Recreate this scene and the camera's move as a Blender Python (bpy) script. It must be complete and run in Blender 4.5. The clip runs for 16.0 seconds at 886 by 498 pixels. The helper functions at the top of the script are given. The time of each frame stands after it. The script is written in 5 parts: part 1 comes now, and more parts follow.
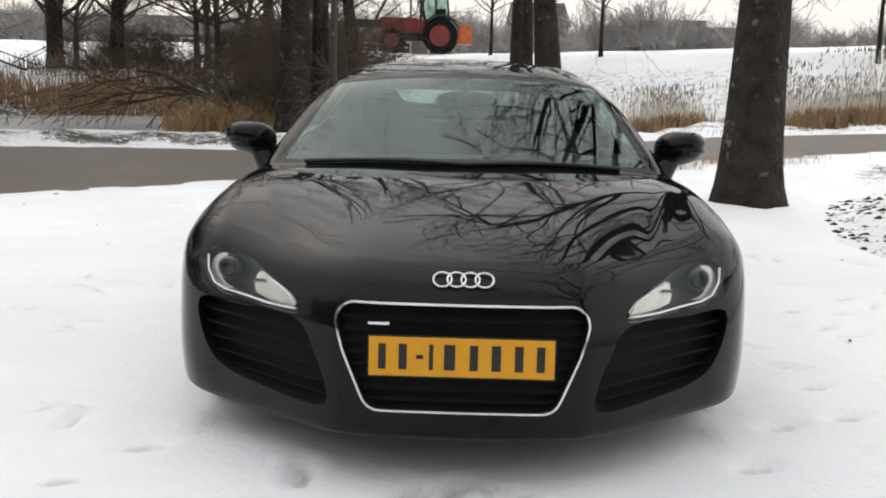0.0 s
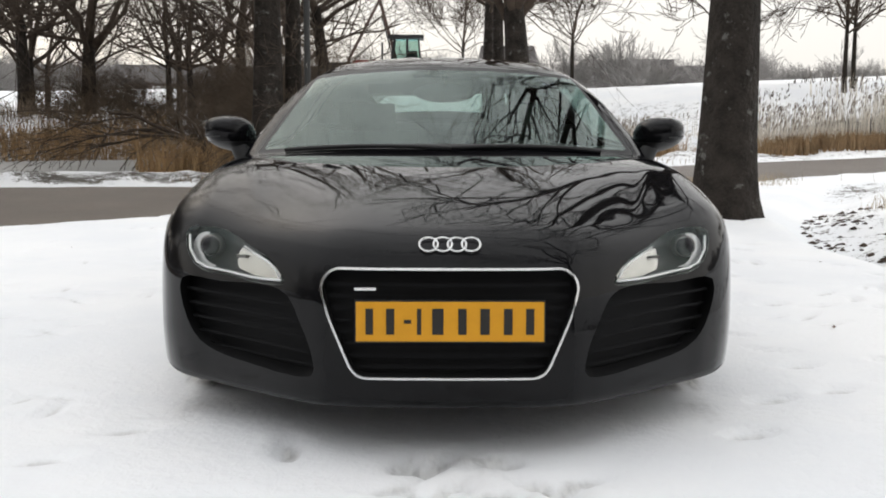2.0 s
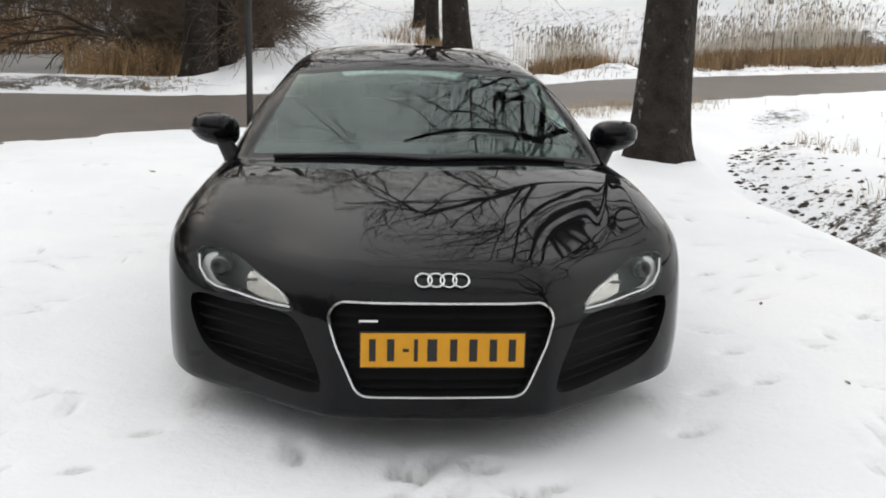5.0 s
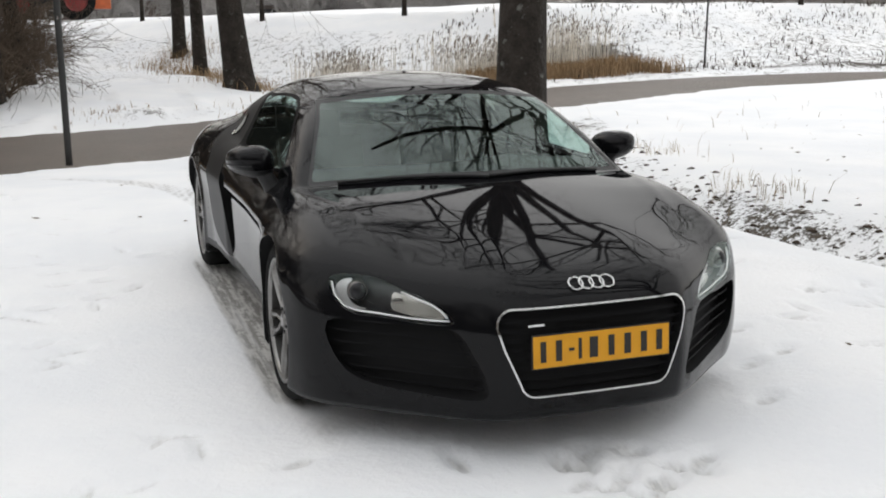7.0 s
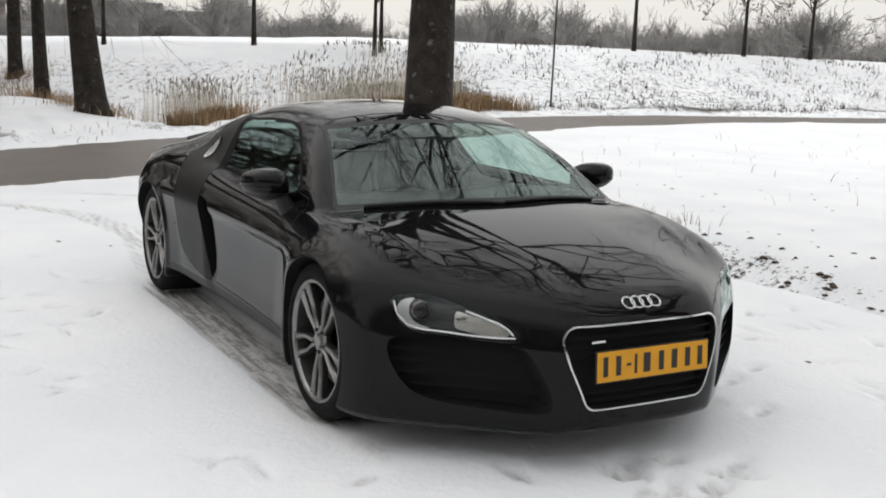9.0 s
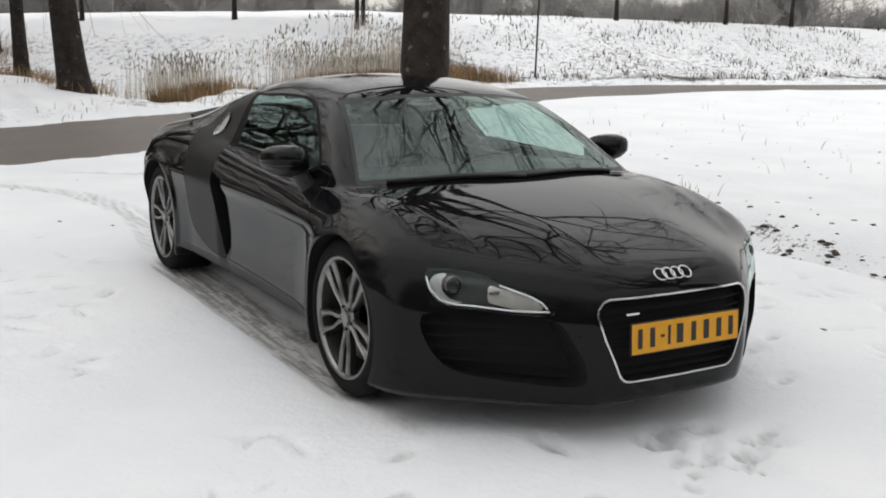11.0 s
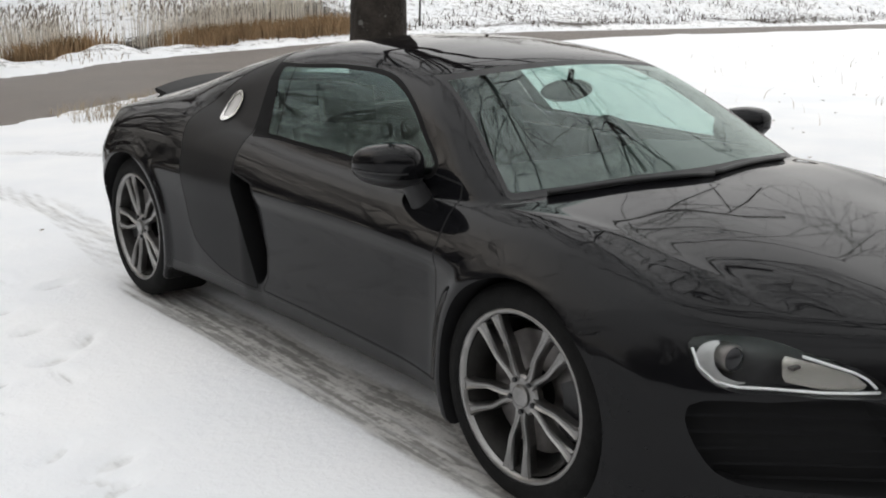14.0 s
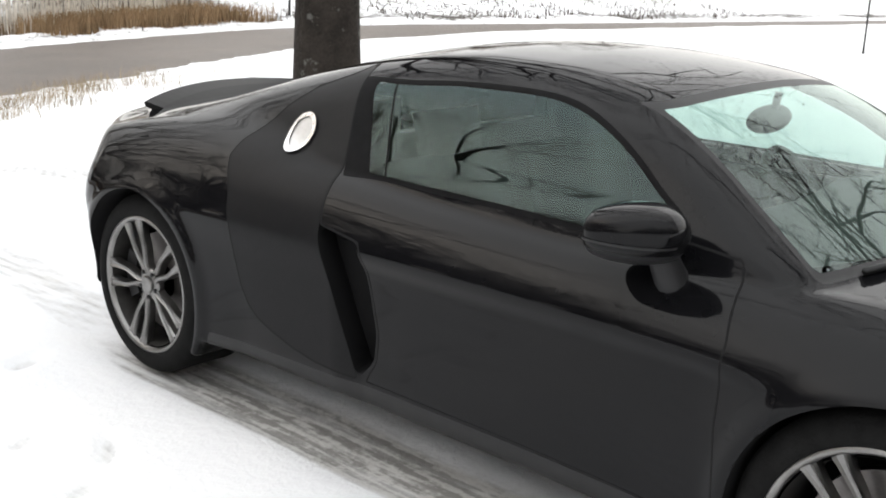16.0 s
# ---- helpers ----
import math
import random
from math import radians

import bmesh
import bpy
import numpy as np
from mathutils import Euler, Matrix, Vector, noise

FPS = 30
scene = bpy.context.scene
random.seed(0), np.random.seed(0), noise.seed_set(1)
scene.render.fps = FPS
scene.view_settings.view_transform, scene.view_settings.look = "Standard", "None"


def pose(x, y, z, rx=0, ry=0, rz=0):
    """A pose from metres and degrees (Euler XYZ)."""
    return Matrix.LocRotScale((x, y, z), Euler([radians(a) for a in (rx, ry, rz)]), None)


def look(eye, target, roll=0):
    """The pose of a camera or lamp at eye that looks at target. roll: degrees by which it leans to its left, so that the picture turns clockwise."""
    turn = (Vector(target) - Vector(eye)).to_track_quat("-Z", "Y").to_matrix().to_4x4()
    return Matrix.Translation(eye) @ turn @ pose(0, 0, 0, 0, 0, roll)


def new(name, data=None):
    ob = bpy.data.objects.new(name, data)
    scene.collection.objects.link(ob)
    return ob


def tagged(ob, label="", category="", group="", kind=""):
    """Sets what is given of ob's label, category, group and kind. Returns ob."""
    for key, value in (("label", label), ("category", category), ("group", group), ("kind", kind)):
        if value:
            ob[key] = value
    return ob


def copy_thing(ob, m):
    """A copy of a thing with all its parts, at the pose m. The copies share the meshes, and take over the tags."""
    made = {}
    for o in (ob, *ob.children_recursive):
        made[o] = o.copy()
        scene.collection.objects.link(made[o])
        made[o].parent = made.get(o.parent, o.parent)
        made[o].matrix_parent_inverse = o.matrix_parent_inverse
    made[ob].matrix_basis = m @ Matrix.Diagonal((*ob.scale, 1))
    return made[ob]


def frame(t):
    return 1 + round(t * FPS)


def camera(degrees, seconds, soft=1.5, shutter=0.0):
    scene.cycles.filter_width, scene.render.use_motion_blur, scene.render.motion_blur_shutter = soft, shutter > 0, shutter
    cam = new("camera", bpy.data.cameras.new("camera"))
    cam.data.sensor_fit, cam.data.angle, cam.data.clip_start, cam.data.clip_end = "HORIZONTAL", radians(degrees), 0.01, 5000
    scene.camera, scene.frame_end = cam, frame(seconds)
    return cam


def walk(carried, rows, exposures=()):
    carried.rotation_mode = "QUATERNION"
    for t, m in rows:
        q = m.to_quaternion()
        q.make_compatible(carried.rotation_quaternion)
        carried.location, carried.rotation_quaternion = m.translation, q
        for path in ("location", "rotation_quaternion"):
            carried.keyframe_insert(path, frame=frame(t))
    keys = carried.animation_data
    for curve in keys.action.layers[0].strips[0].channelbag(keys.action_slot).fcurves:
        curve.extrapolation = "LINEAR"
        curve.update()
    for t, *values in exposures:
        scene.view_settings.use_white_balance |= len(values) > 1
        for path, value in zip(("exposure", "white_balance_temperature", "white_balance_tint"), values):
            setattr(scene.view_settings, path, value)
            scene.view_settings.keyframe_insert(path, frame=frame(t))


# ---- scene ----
cam = camera(46.0, 16.0, 1.9)
PATH = [
    (0, (-0.021, -5.159, 1.208), (-0.048, -3.188, 0.868), 1.4),
    (0.5, (-0.028, -5.139, 1.089), (0.013, -3.157, 0.828), 0.6),
    (1, (-0.05, -5.154, 1.02), (-0.058, -3.168, 0.78), 1.2),
    (1.5, (-0.043, -5.163, 0.987), (-0.032, -3.177, 0.753), 0.5),
    (2, (-0.046, -5.168, 0.98), (-0.028, -3.185, 0.725), 0.2),
    (2.5, (-0.037, -5.178, 1.059), (-0.034, -3.197, 0.783), 0.4),
    (3, (-0.021, -5.21, 1.235), (-0.034, -3.24, 0.887), -0.6),
    (3.5, (0.002, -5.271, 1.383), (-0.074, -3.335, 0.885), 0.3),
    (4, (0.041, -5.341, 1.474), (-0.039, -3.396, 1.015), 1.5),
    (4.5, (-0.005, -5.374, 1.484), (-0.038, -3.433, 1.004), 2.7),
    (5, (-0.277, -5.461, 1.493), (-0.111, -3.523, 1.028), 1.7),
    (5.2, (-0.395, -5.481, 1.508), (-0.161, -3.547, 1.055), 1.4),
    (7.3, (-1.809, -5.338, 1.481), (-1.122, -3.506, 1.071), 0.4),
    (7.5, (-1.894, -5.303, 1.502), (-1.19, -3.479, 1.081), 1.4),
    (8, (-2.2, -5.294, 1.483), (-1.335, -3.521, 1.159), 1.6),
    (8.5, (-2.415, -5.26, 1.475), (-1.498, -3.518, 1.123), 2.6),
    (8.7, (-2.457, -5.226, 1.464), (-1.515, -3.496, 1.118), 2.5),
    (10.8, (-2.667, -5.089, 1.442), (-1.655, -3.404, 1.075), 1.3),
    (11, (-2.664, -5.075, 1.455), (-1.669, -3.386, 1.058), 1.3),
    (11.5, (-2.604, -4.972, 1.442), (-1.725, -3.224, 1.025), 1.9),
    (12, (-2.629, -4.719, 1.425), (-1.712, -2.992, 1.005), 2.1),
    (12.5, (-2.712, -4.415, 1.469), (-1.808, -2.69, 1.016), 0.5),
    (13, (-2.703, -4.04, 1.451), (-1.772, -2.333, 0.986), 0.5),
    (13.5, (-2.706, -3.693, 1.444), (-1.687, -2.037, 0.967), 1.9),
    (14, (-2.821, -3.336, 1.448), (-1.603, -1.826, 0.959), 0.7),
    (14.5, (-2.886, -2.964, 1.472), (-1.623, -1.495, 0.967), 0.3),
    (15, (-2.786, -2.605, 1.436), (-1.489, -1.166, 0.941), 1.6),
    (15.5, (-2.87, -2.25, 1.429), (-1.494, -0.89, 0.921), -0.8),
    (16, (-2.9, -1.912, 1.436), (-1.4615, -0.616, 0.937), 2.0),
]
walk(cam, [(t, look(eye, target, roll)) for t, eye, target, roll in PATH],
     ((0, 0.58), (5, 0.57), (7.5, 0.42), (8.5, 0.40), (11, 0.34), (12, 0.39), (13.5, 0.48), (14, 0.47), (14.5, 0.55), (15.5, 0.80), (16, 0.98)))

# ---- light: overcast winter sky over snow ----
SUN_UP, SUN_AZ = radians(32), radians(-35)
world = bpy.data.worlds.new("overcast_sky")
scene.world = world
world.use_nodes = True
wn = world.node_tree.nodes
wl = world.node_tree.links
sky = wn.new("ShaderNodeTexSky")
sky.sky_type = "NISHITA"
sky.sun_disc = False
sky.sun_elevation, sky.sun_rotation = SUN_UP, SUN_AZ
sky.dust_density, sky.air_density, sky.ozone_density = 4.0, 1.0, 1.0
veil = wn.new("ShaderNodeMix")
veil.data_type = "RGBA"
veil.inputs[0].default_value = 0.86
climb = wn.new("ShaderNodeTexGradient")               # the cloud cover: brightest overhead
climb.texture_mapping.mapping_x = "Z"
cloud = wn.new("ShaderNodeMix")
cloud.data_type = "RGBA"
cloud.inputs[6].default_value = (7.1, 6.85, 6.5, 1)
cloud.inputs[7].default_value = (10.95, 11.15, 11.2, 1)
wl.new(climb.outputs[1], cloud.inputs[0])
wl.new(cloud.outputs[2], veil.inputs[7])
wl.new(sky.outputs[0], veil.inputs[6])
wl.new(veil.outputs[2], wn["Background"].inputs[0])
wn["Background"].inputs[1].default_value = 0.10

sun = new("sun", bpy.data.lights.new("sun", "SUN"))
sun.data.energy, sun.data.angle, sun.data.color = 0.5, radians(150), (1.0, 0.98, 0.95)
sun.matrix_world = look((0, 0, 30), (30 * math.sin(-SUN_AZ) * -1, -30 * math.cos(SUN_AZ), 30 - 30 * math.tan(SUN_UP)))

# ---- materials ----
def material(name, color, rough=0.5, metal=0.0, grain=None, bump=0.0, bump_scale=60.0, coat=0.0, spec=0.5, vary=0.25, detail=4.0):
    """A principled surface with noise at two scales in its colour and its relief. grain: the second colour's scale per metre."""
    m = bpy.data.materials.new(name)
    m.use_nodes = True
    n, l = m.node_tree.nodes, m.node_tree.links
    b = n["Principled BSDF"]
    b.inputs["Base Color"].default_value = (*color, 1)
    b.inputs["Roughness"].default_value = rough
    b.inputs["Metallic"].default_value = metal
    b.inputs["Specular IOR Level"].default_value = spec
    b.inputs["Coat Weight"].default_value = coat
    b.inputs["Coat Roughness"].default_value = 0.03
    if grain:
        geo = n.new("ShaderNodeTexCoord")
        tex, fine = n.new("ShaderNodeTexNoise"), n.new("ShaderNodeTexNoise")
        tex.inputs["Scale"].default_value, tex.inputs["Detail"].default_value = grain, detail
        fine.inputs["Scale"].default_value, fine.inputs["Detail"].default_value = grain * 9.3, 3.0
        both = n.new("ShaderNodeMath")
        both.operation = "MULTIPLY_ADD"
        both.inputs[1].default_value = 0.45
        ramp = n.new("ShaderNodeMapRange")
        ramp.inputs[1].default_value, ramp.inputs[2].default_value = 0.45, 1.0
        ramp.inputs[3].default_value, ramp.inputs[4].default_value = 1 - vary, 1 + vary
        tint = n.new("ShaderNodeMix")
        tint.data_type, tint.blend_type = "RGBA", "MULTIPLY"
        tint.inputs[0].default_value = 1.0
        tint.inputs[6].default_value = (*color, 1)
        l.new(geo.outputs["Object"], tex.inputs["Vector"])
        l.new(geo.outputs["Object"], fine.inputs["Vector"])
        l.new(fine.outputs[0], both.inputs[0])
        l.new(tex.outputs[0], both.inputs[2])
        l.new(both.outputs[0], ramp.inputs[0])
        l.new(ramp.outputs[0], tint.inputs[7])
        l.new(tint.outputs[2], b.inputs["Base Color"])
    if bump:
        geo2 = n.new("ShaderNodeTexCoord")
        rel = n.new("ShaderNodeTexNoise")
        rel.inputs["Scale"].default_value, rel.inputs["Detail"].default_value = bump_scale, 5.0
        bp = n.new("ShaderNodeBump")
        bp.inputs["Strength"].default_value, bp.inputs["Distance"].default_value = 1.0, bump
        l.new(geo2.outputs["Object"], rel.inputs["Vector"])
        l.new(rel.outputs[0], bp.inputs["Height"])
        l.new(bp.outputs[0], b.inputs["Normal"])
    return m


def glass_material(name, tint, gloss=1.45, sheen=(0.88, 1.0, 0.96)):
    """A thin tinted pane: it lets light straight through, and mirrors by Fresnel."""
    m = bpy.data.materials.new(name)
    m.use_nodes = True
    n, l = m.node_tree.nodes, m.node_tree.links
    n.remove(n["Principled BSDF"])
    clear, shine, mix = n.new("ShaderNodeBsdfTransparent"), n.new("ShaderNodeBsdfGlossy"), n.new("ShaderNodeMixShader")
    tilt, power, scale = n.new("ShaderNodeLayerWeight"), n.new("ShaderNodeMath"), n.new("ShaderNodeMath")
    clear.inputs[0].default_value = (*tint, 1)
    shine.inputs["Roughness"].default_value = 0.01
    shine.inputs[0].default_value = (*sheen, 1)
    tilt.inputs[0].default_value = 0.5
    power.operation, scale.operation = "POWER", "MULTIPLY_ADD"
    power.inputs[1].default_value = 5.0
    f0 = ((gloss - 1) / (gloss + 1)) ** 2
    scale.inputs[1].default_value, scale.inputs[2].default_value = 1 - f0, f0
    l.new(tilt.outputs["Facing"], power.inputs[0])
    l.new(power.outputs[0], scale.inputs[0])
    l.new(scale.outputs[0], mix.inputs[0])
    l.new(clear.outputs[0], mix.inputs[1])
    l.new(shine.outputs[0], mix.inputs[2])
    l.new(mix.outputs[0], n["Material Output"].inputs[0])
    return m


def ground_material():
    """Snow, with bare soil and dead grass where the attribute "bare" says that it lies thin, and grit grey for slushy
    tracks and painted shade under the car.
    """
    m = bpy.data.materials.new("snowy_ground")
    m.use_nodes = True
    n, l = m.node_tree.nodes, m.node_tree.links
    b = n["Principled BSDF"]
    pos = n.new("ShaderNodeNewGeometry")
    def noise_at(scale, detail=5.0, rough=0.6):
        t = n.new("ShaderNodeTexNoise")
        t.inputs["Scale"].default_value, t.inputs["Detail"].default_value, t.inputs["Roughness"].default_value = scale, detail, rough
        l.new(pos.outputs["Position"], t.inputs["Vector"])
        return t
    def mixed(factor, a, bb):
        x = n.new("ShaderNodeMix")
        x.data_type = "RGBA"
        l.new(factor, x.inputs[0])
        for sock, val in ((6, a), (7, bb)):
            if isinstance(val, tuple):
                x.inputs[sock].default_value = (*val, 1)
            else:
                l.new(val, x.inputs[sock])
        return x.outputs[2]
    def ranged(v, lo, hi):
        r = n.new("ShaderNodeMapRange")
        r.interpolation_type = "SMOOTHSTEP"
        r.inputs[1].default_value, r.inputs[2].default_value = lo, hi
        l.new(v, r.inputs[0])
        return r.outputs[0]
    bare, slush_shade = n.new("ShaderNodeAttribute"), n.new("ShaderNodeAttribute")
    bare.attribute_name, slush_shade.attribute_name = "bare", "slush_shade"
    big, coarse, mid, tiny = noise_at(0.7), noise_at(5.0, 8.0, 0.7), noise_at(26.0, 4.0, 0.65), noise_at(90.0, 3.0)
    small = n.new("ShaderNodeMix")
    small.inputs[0].default_value = 0.45
    l.new(coarse.outputs[0], small.inputs[2])
    l.new(mid.outputs[0], small.inputs[3])
    snow = mixed(ranged(big.outputs[0], 0.35, 0.65), (0.80, 0.81, 0.83), (0.86, 0.86, 0.865))
    soil = mixed(ranged(small.outputs[0], 0.4, 0.6), (0.022, 0.019, 0.017), (0.085, 0.070, 0.053))
    add = n.new("ShaderNodeMath")
    add.operation = "ADD"
    l.new(small.outputs[0], add.inputs[0])
    l.new(bare.outputs["Fac"], add.inputs[1])
    cover = ranged(add.outputs[0], 0.98, 1.06)
    c1 = mixed(cover, snow, soil)
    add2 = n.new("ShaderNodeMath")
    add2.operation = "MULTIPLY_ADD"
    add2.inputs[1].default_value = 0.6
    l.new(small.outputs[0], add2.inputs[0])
    l.new(slush_shade.outputs["Fac"], add2.inputs[2])
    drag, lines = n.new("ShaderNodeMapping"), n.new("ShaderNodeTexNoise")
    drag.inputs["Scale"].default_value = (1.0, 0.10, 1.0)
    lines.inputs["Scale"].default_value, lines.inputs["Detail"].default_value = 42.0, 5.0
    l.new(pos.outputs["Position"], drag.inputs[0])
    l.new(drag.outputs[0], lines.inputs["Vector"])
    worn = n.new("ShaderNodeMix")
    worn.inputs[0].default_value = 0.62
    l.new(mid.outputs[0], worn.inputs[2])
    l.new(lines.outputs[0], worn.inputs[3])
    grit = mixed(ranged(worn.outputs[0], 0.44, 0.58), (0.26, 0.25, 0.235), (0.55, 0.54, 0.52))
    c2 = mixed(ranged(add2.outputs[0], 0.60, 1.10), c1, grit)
    l.new(c2, b.inputs["Base Color"])
    b.inputs["Roughness"].default_value = 0.75
    b.inputs["Specular IOR Level"].default_value = 0.25
    rel = n.new("ShaderNodeMath")
    rel.operation = "MULTIPLY_ADD"
    rel.inputs[1].default_value = 0.12
    l.new(tiny.outputs[0], rel.inputs[0])
    l.new(small.outputs[0], rel.inputs[2])
    bp = n.new("ShaderNodeBump")
    bp.inputs["Strength"].default_value, bp.inputs["Distance"].default_value = 0.6, 0.02
    l.new(rel.outputs[0], bp.inputs["Height"])
    l.new(bp.outputs[0], b.inputs["Normal"])
    return m


M_SNOW = ground_material()
M_PAINT = material("black_paint", (0.0056, 0.0056, 0.0064), 0.035, spec=0.19, grain=3.0, vary=0.15)
M_BLADE = material("satin_grey_blade", (0.0100, 0.0100, 0.0108), 0.38, spec=0.12, grain=40, vary=0.1)
M_DARK = material("black_plastic", (0.017, 0.017, 0.018), 0.45, spec=0.35, grain=30, vary=0.2)
M_GAP = material("panel_gap", (0.013, 0.013, 0.0135), 0.8, spec=0.1)
M_CHROME = material("bright_metal", (0.66, 0.66, 0.66), 0.16, metal=1.0, grain=50, vary=0.06)
M_RIM = material("silver_alloy", (0.235, 0.23, 0.225), 0.30, metal=0.95, grain=14, vary=0.22)
M_DISC = material("brake_steel", (0.16, 0.15, 0.145), 0.4, metal=1.0, grain=30, vary=0.2)
M_TYRE = material("tyre_rubber", (0.009, 0.009, 0.009), 0.8, spec=0.10, grain=22, vary=0.4, bump=0.002, bump_scale=120)
M_YELLOW = material("yellow_plate", (0.66, 0.31, 0.012), 0.45, spec=0.35, grain=20, vary=0.06)
M_INK = material("black_print", (0.012, 0.010, 0.008), 0.5)
M_GLASS = glass_material("windscreen_glass", (0.60, 0.72, 0.68), 1.86)
M_SIDEGLASS = glass_material("door_glass", (0.56, 0.70, 0.66), 1.56, (0.74, 0.95, 0.95))
M_LENS = glass_material("lamp_glass", (0.93, 0.94, 0.94), 1.4)
M_LAMP = material("lamp_silver", (0.54, 0.54, 0.54), 0.28, metal=0.6, grain=25, vary=0.15)
M_LAMPBUFF = material("lamp_amber_reflector", (0.62, 0.60, 0.56), 0.24, metal=0.75, grain=40, vary=0.2)
M_LAMPDARK = material("lamp_housing", (0.06, 0.06, 0.063), 0.28, metal=0.6, grain=25, vary=0.2)
M_STRIP = material("clear_light_rod", (0.85, 0.85, 0.85), 0.25, metal=0.25, grain=60, vary=0.08)
M_RIMIN = material("rim_barrel", (0.05, 0.048, 0.046), 0.5, metal=0.6, grain=20, vary=0.3)
M_CABIN = material("black_leather", (0.02, 0.02, 0.02), 0.55, spec=0.3, grain=30, vary=0.25)
M_BARK = material("wet_dark_bark", (0.031, 0.026, 0.022), 0.9, spec=0.15, grain=5.0, vary=0.55, bump=0.05, bump_scale=14)
def lichen(m, scale, lo, color):
    """Pale flecks on a bark."""
    n, l = m.node_tree.nodes, m.node_tree.links
    b = n["Principled BSDF"]
    src = b.inputs["Base Color"].links[0].from_socket
    geo, tex, rng_, mix = n.new("ShaderNodeTexCoord"), n.new("ShaderNodeTexNoise"), n.new("ShaderNodeMapRange"), n.new("ShaderNodeMix")
    tex.inputs["Scale"].default_value, tex.inputs["Detail"].default_value, tex.inputs["Roughness"].default_value = scale, 6.0, 0.7
    rng_.inputs[1].default_value, rng_.inputs[2].default_value, rng_.inputs[4].default_value = lo, lo + 0.06, 0.55
    mix.data_type = "RGBA"
    mix.inputs[7].default_value = (*color, 1)
    l.new(geo.outputs["Object"], tex.inputs["Vector"])
    l.new(tex.outputs[0], rng_.inputs[0])
    l.new(rng_.outputs[0], mix.inputs[0])
    l.new(src, mix.inputs[6])
    l.new(mix.outputs[2], b.inputs["Base Color"])
    return m


lichen(M_BARK, 6.0, 0.60, (0.20, 0.20, 0.185))
M_LIMB = material("wet_black_branches", (0.030, 0.024, 0.020), 0.9, spec=0.15, grain=4.0, vary=0.4)
M_TWIG = material("dark_twigs", (0.072, 0.055, 0.043), 0.9, spec=0.15, grain=4.0, vary=0.4)
# twig colour paled to grey: distance haze is mixed into it
M_FARTWIG = material("hazed_far_twigs", (0.31, 0.295, 0.285), 0.95, spec=0.05, grain=0.3, vary=0.3)
M_REED = material("pale_reed", (0.74, 0.69, 0.61), 0.85, spec=0.1, grain=2.0, vary=0.35)
M_REEDTOP = material("brown_reed_plume", (0.30, 0.255, 0.21), 0.9, spec=0.1, grain=3.0, vary=0.3)
M_GRASS = material("dead_grass", (0.30, 0.205, 0.120), 0.9, spec=0.1, grain=1.5, vary=0.5)
M_PALE = material("pale_grass", (0.36, 0.29, 0.20), 0.9, spec=0.1, grain=1.5, vary=0.5)
M_OCHRE = material("ochre_grass", (0.34, 0.225, 0.120), 0.9, spec=0.1, grain=1.5, vary=0.5)
M_ROAD = material("damp_asphalt", (0.102, 0.080, 0.064), 0.52, spec=0.5, grain=0.9, vary=0.18, bump=0.004, bump_scale=140)
M_POST = material("dark_green_post", (0.018, 0.018, 0.017), 0.55, grain=8, vary=0.3)
M_WALLFAR = material("far_brick", (0.12, 0.095, 0.085), 0.9, grain=1.0, vary=0.3)
M_FRAMEFAR = material("weathered_white_frame", (0.45, 0.44, 0.42), 0.7, grain=3, vary=0.15)
M_ROOFFAR = material("far_roof", (0.075, 0.068, 0.066), 0.9, grain=0.8, vary=0.3)
M_RED = material("red_enamel", (0.17, 0.018, 0.014), 0.5, grain=4, vary=0.3)
M_ORANGE = material("orange_enamel", (0.46, 0.10, 0.03), 0.5, grain=4, vary=0.3)
M_ICE = material("grey_ice", (0.36, 0.36, 0.35), 0.35, spec=0.4, grain=0.8, vary=0.12)
M_RUST = material("rusty_arm", (0.07, 0.038, 0.03), 0.6, grain=3, vary=0.4)
M_SHRUB = material("dark_brown_shrub", (0.105, 0.080, 0.060), 0.9, spec=0.1, grain=1.2, vary=0.45)
M_BRUSH = material("brown_undergrowth", (0.19, 0.145, 0.105), 0.9, spec=0.1, grain=1.2, vary=0.45)
M_CARBON = material("dull_black_spoiler", (0.006, 0.006, 0.0063), 0.42, spec=0.07, grain=60, vary=0.25)
M_SLAT = material("black_slat", (0.008, 0.008, 0.0085), 0.55, spec=0.05, grain=30, vary=0.2)

# ---- mesh tools ----
def link_mesh(name, verts, faces, mat, parent=None, label="", smooth=True, normals=None):
    me = bpy.data.meshes.new(name)
    me.from_pydata([tuple(v) for v in verts], [], [tuple(f) for f in faces])
    me.materials.append(mat)
    if smooth:
        me.polygons.foreach_set("use_smooth", [True] * len(me.polygons))
    me.update()
    if normals is not None and len(me.vertices) == len(normals):
        me.normals_split_custom_set_from_vertices([tuple(n) for n in normals])
    ob = new(name, me)
    if parent is not None:
        ob.parent = parent
    if label:
        ob["label"] = label
    return ob


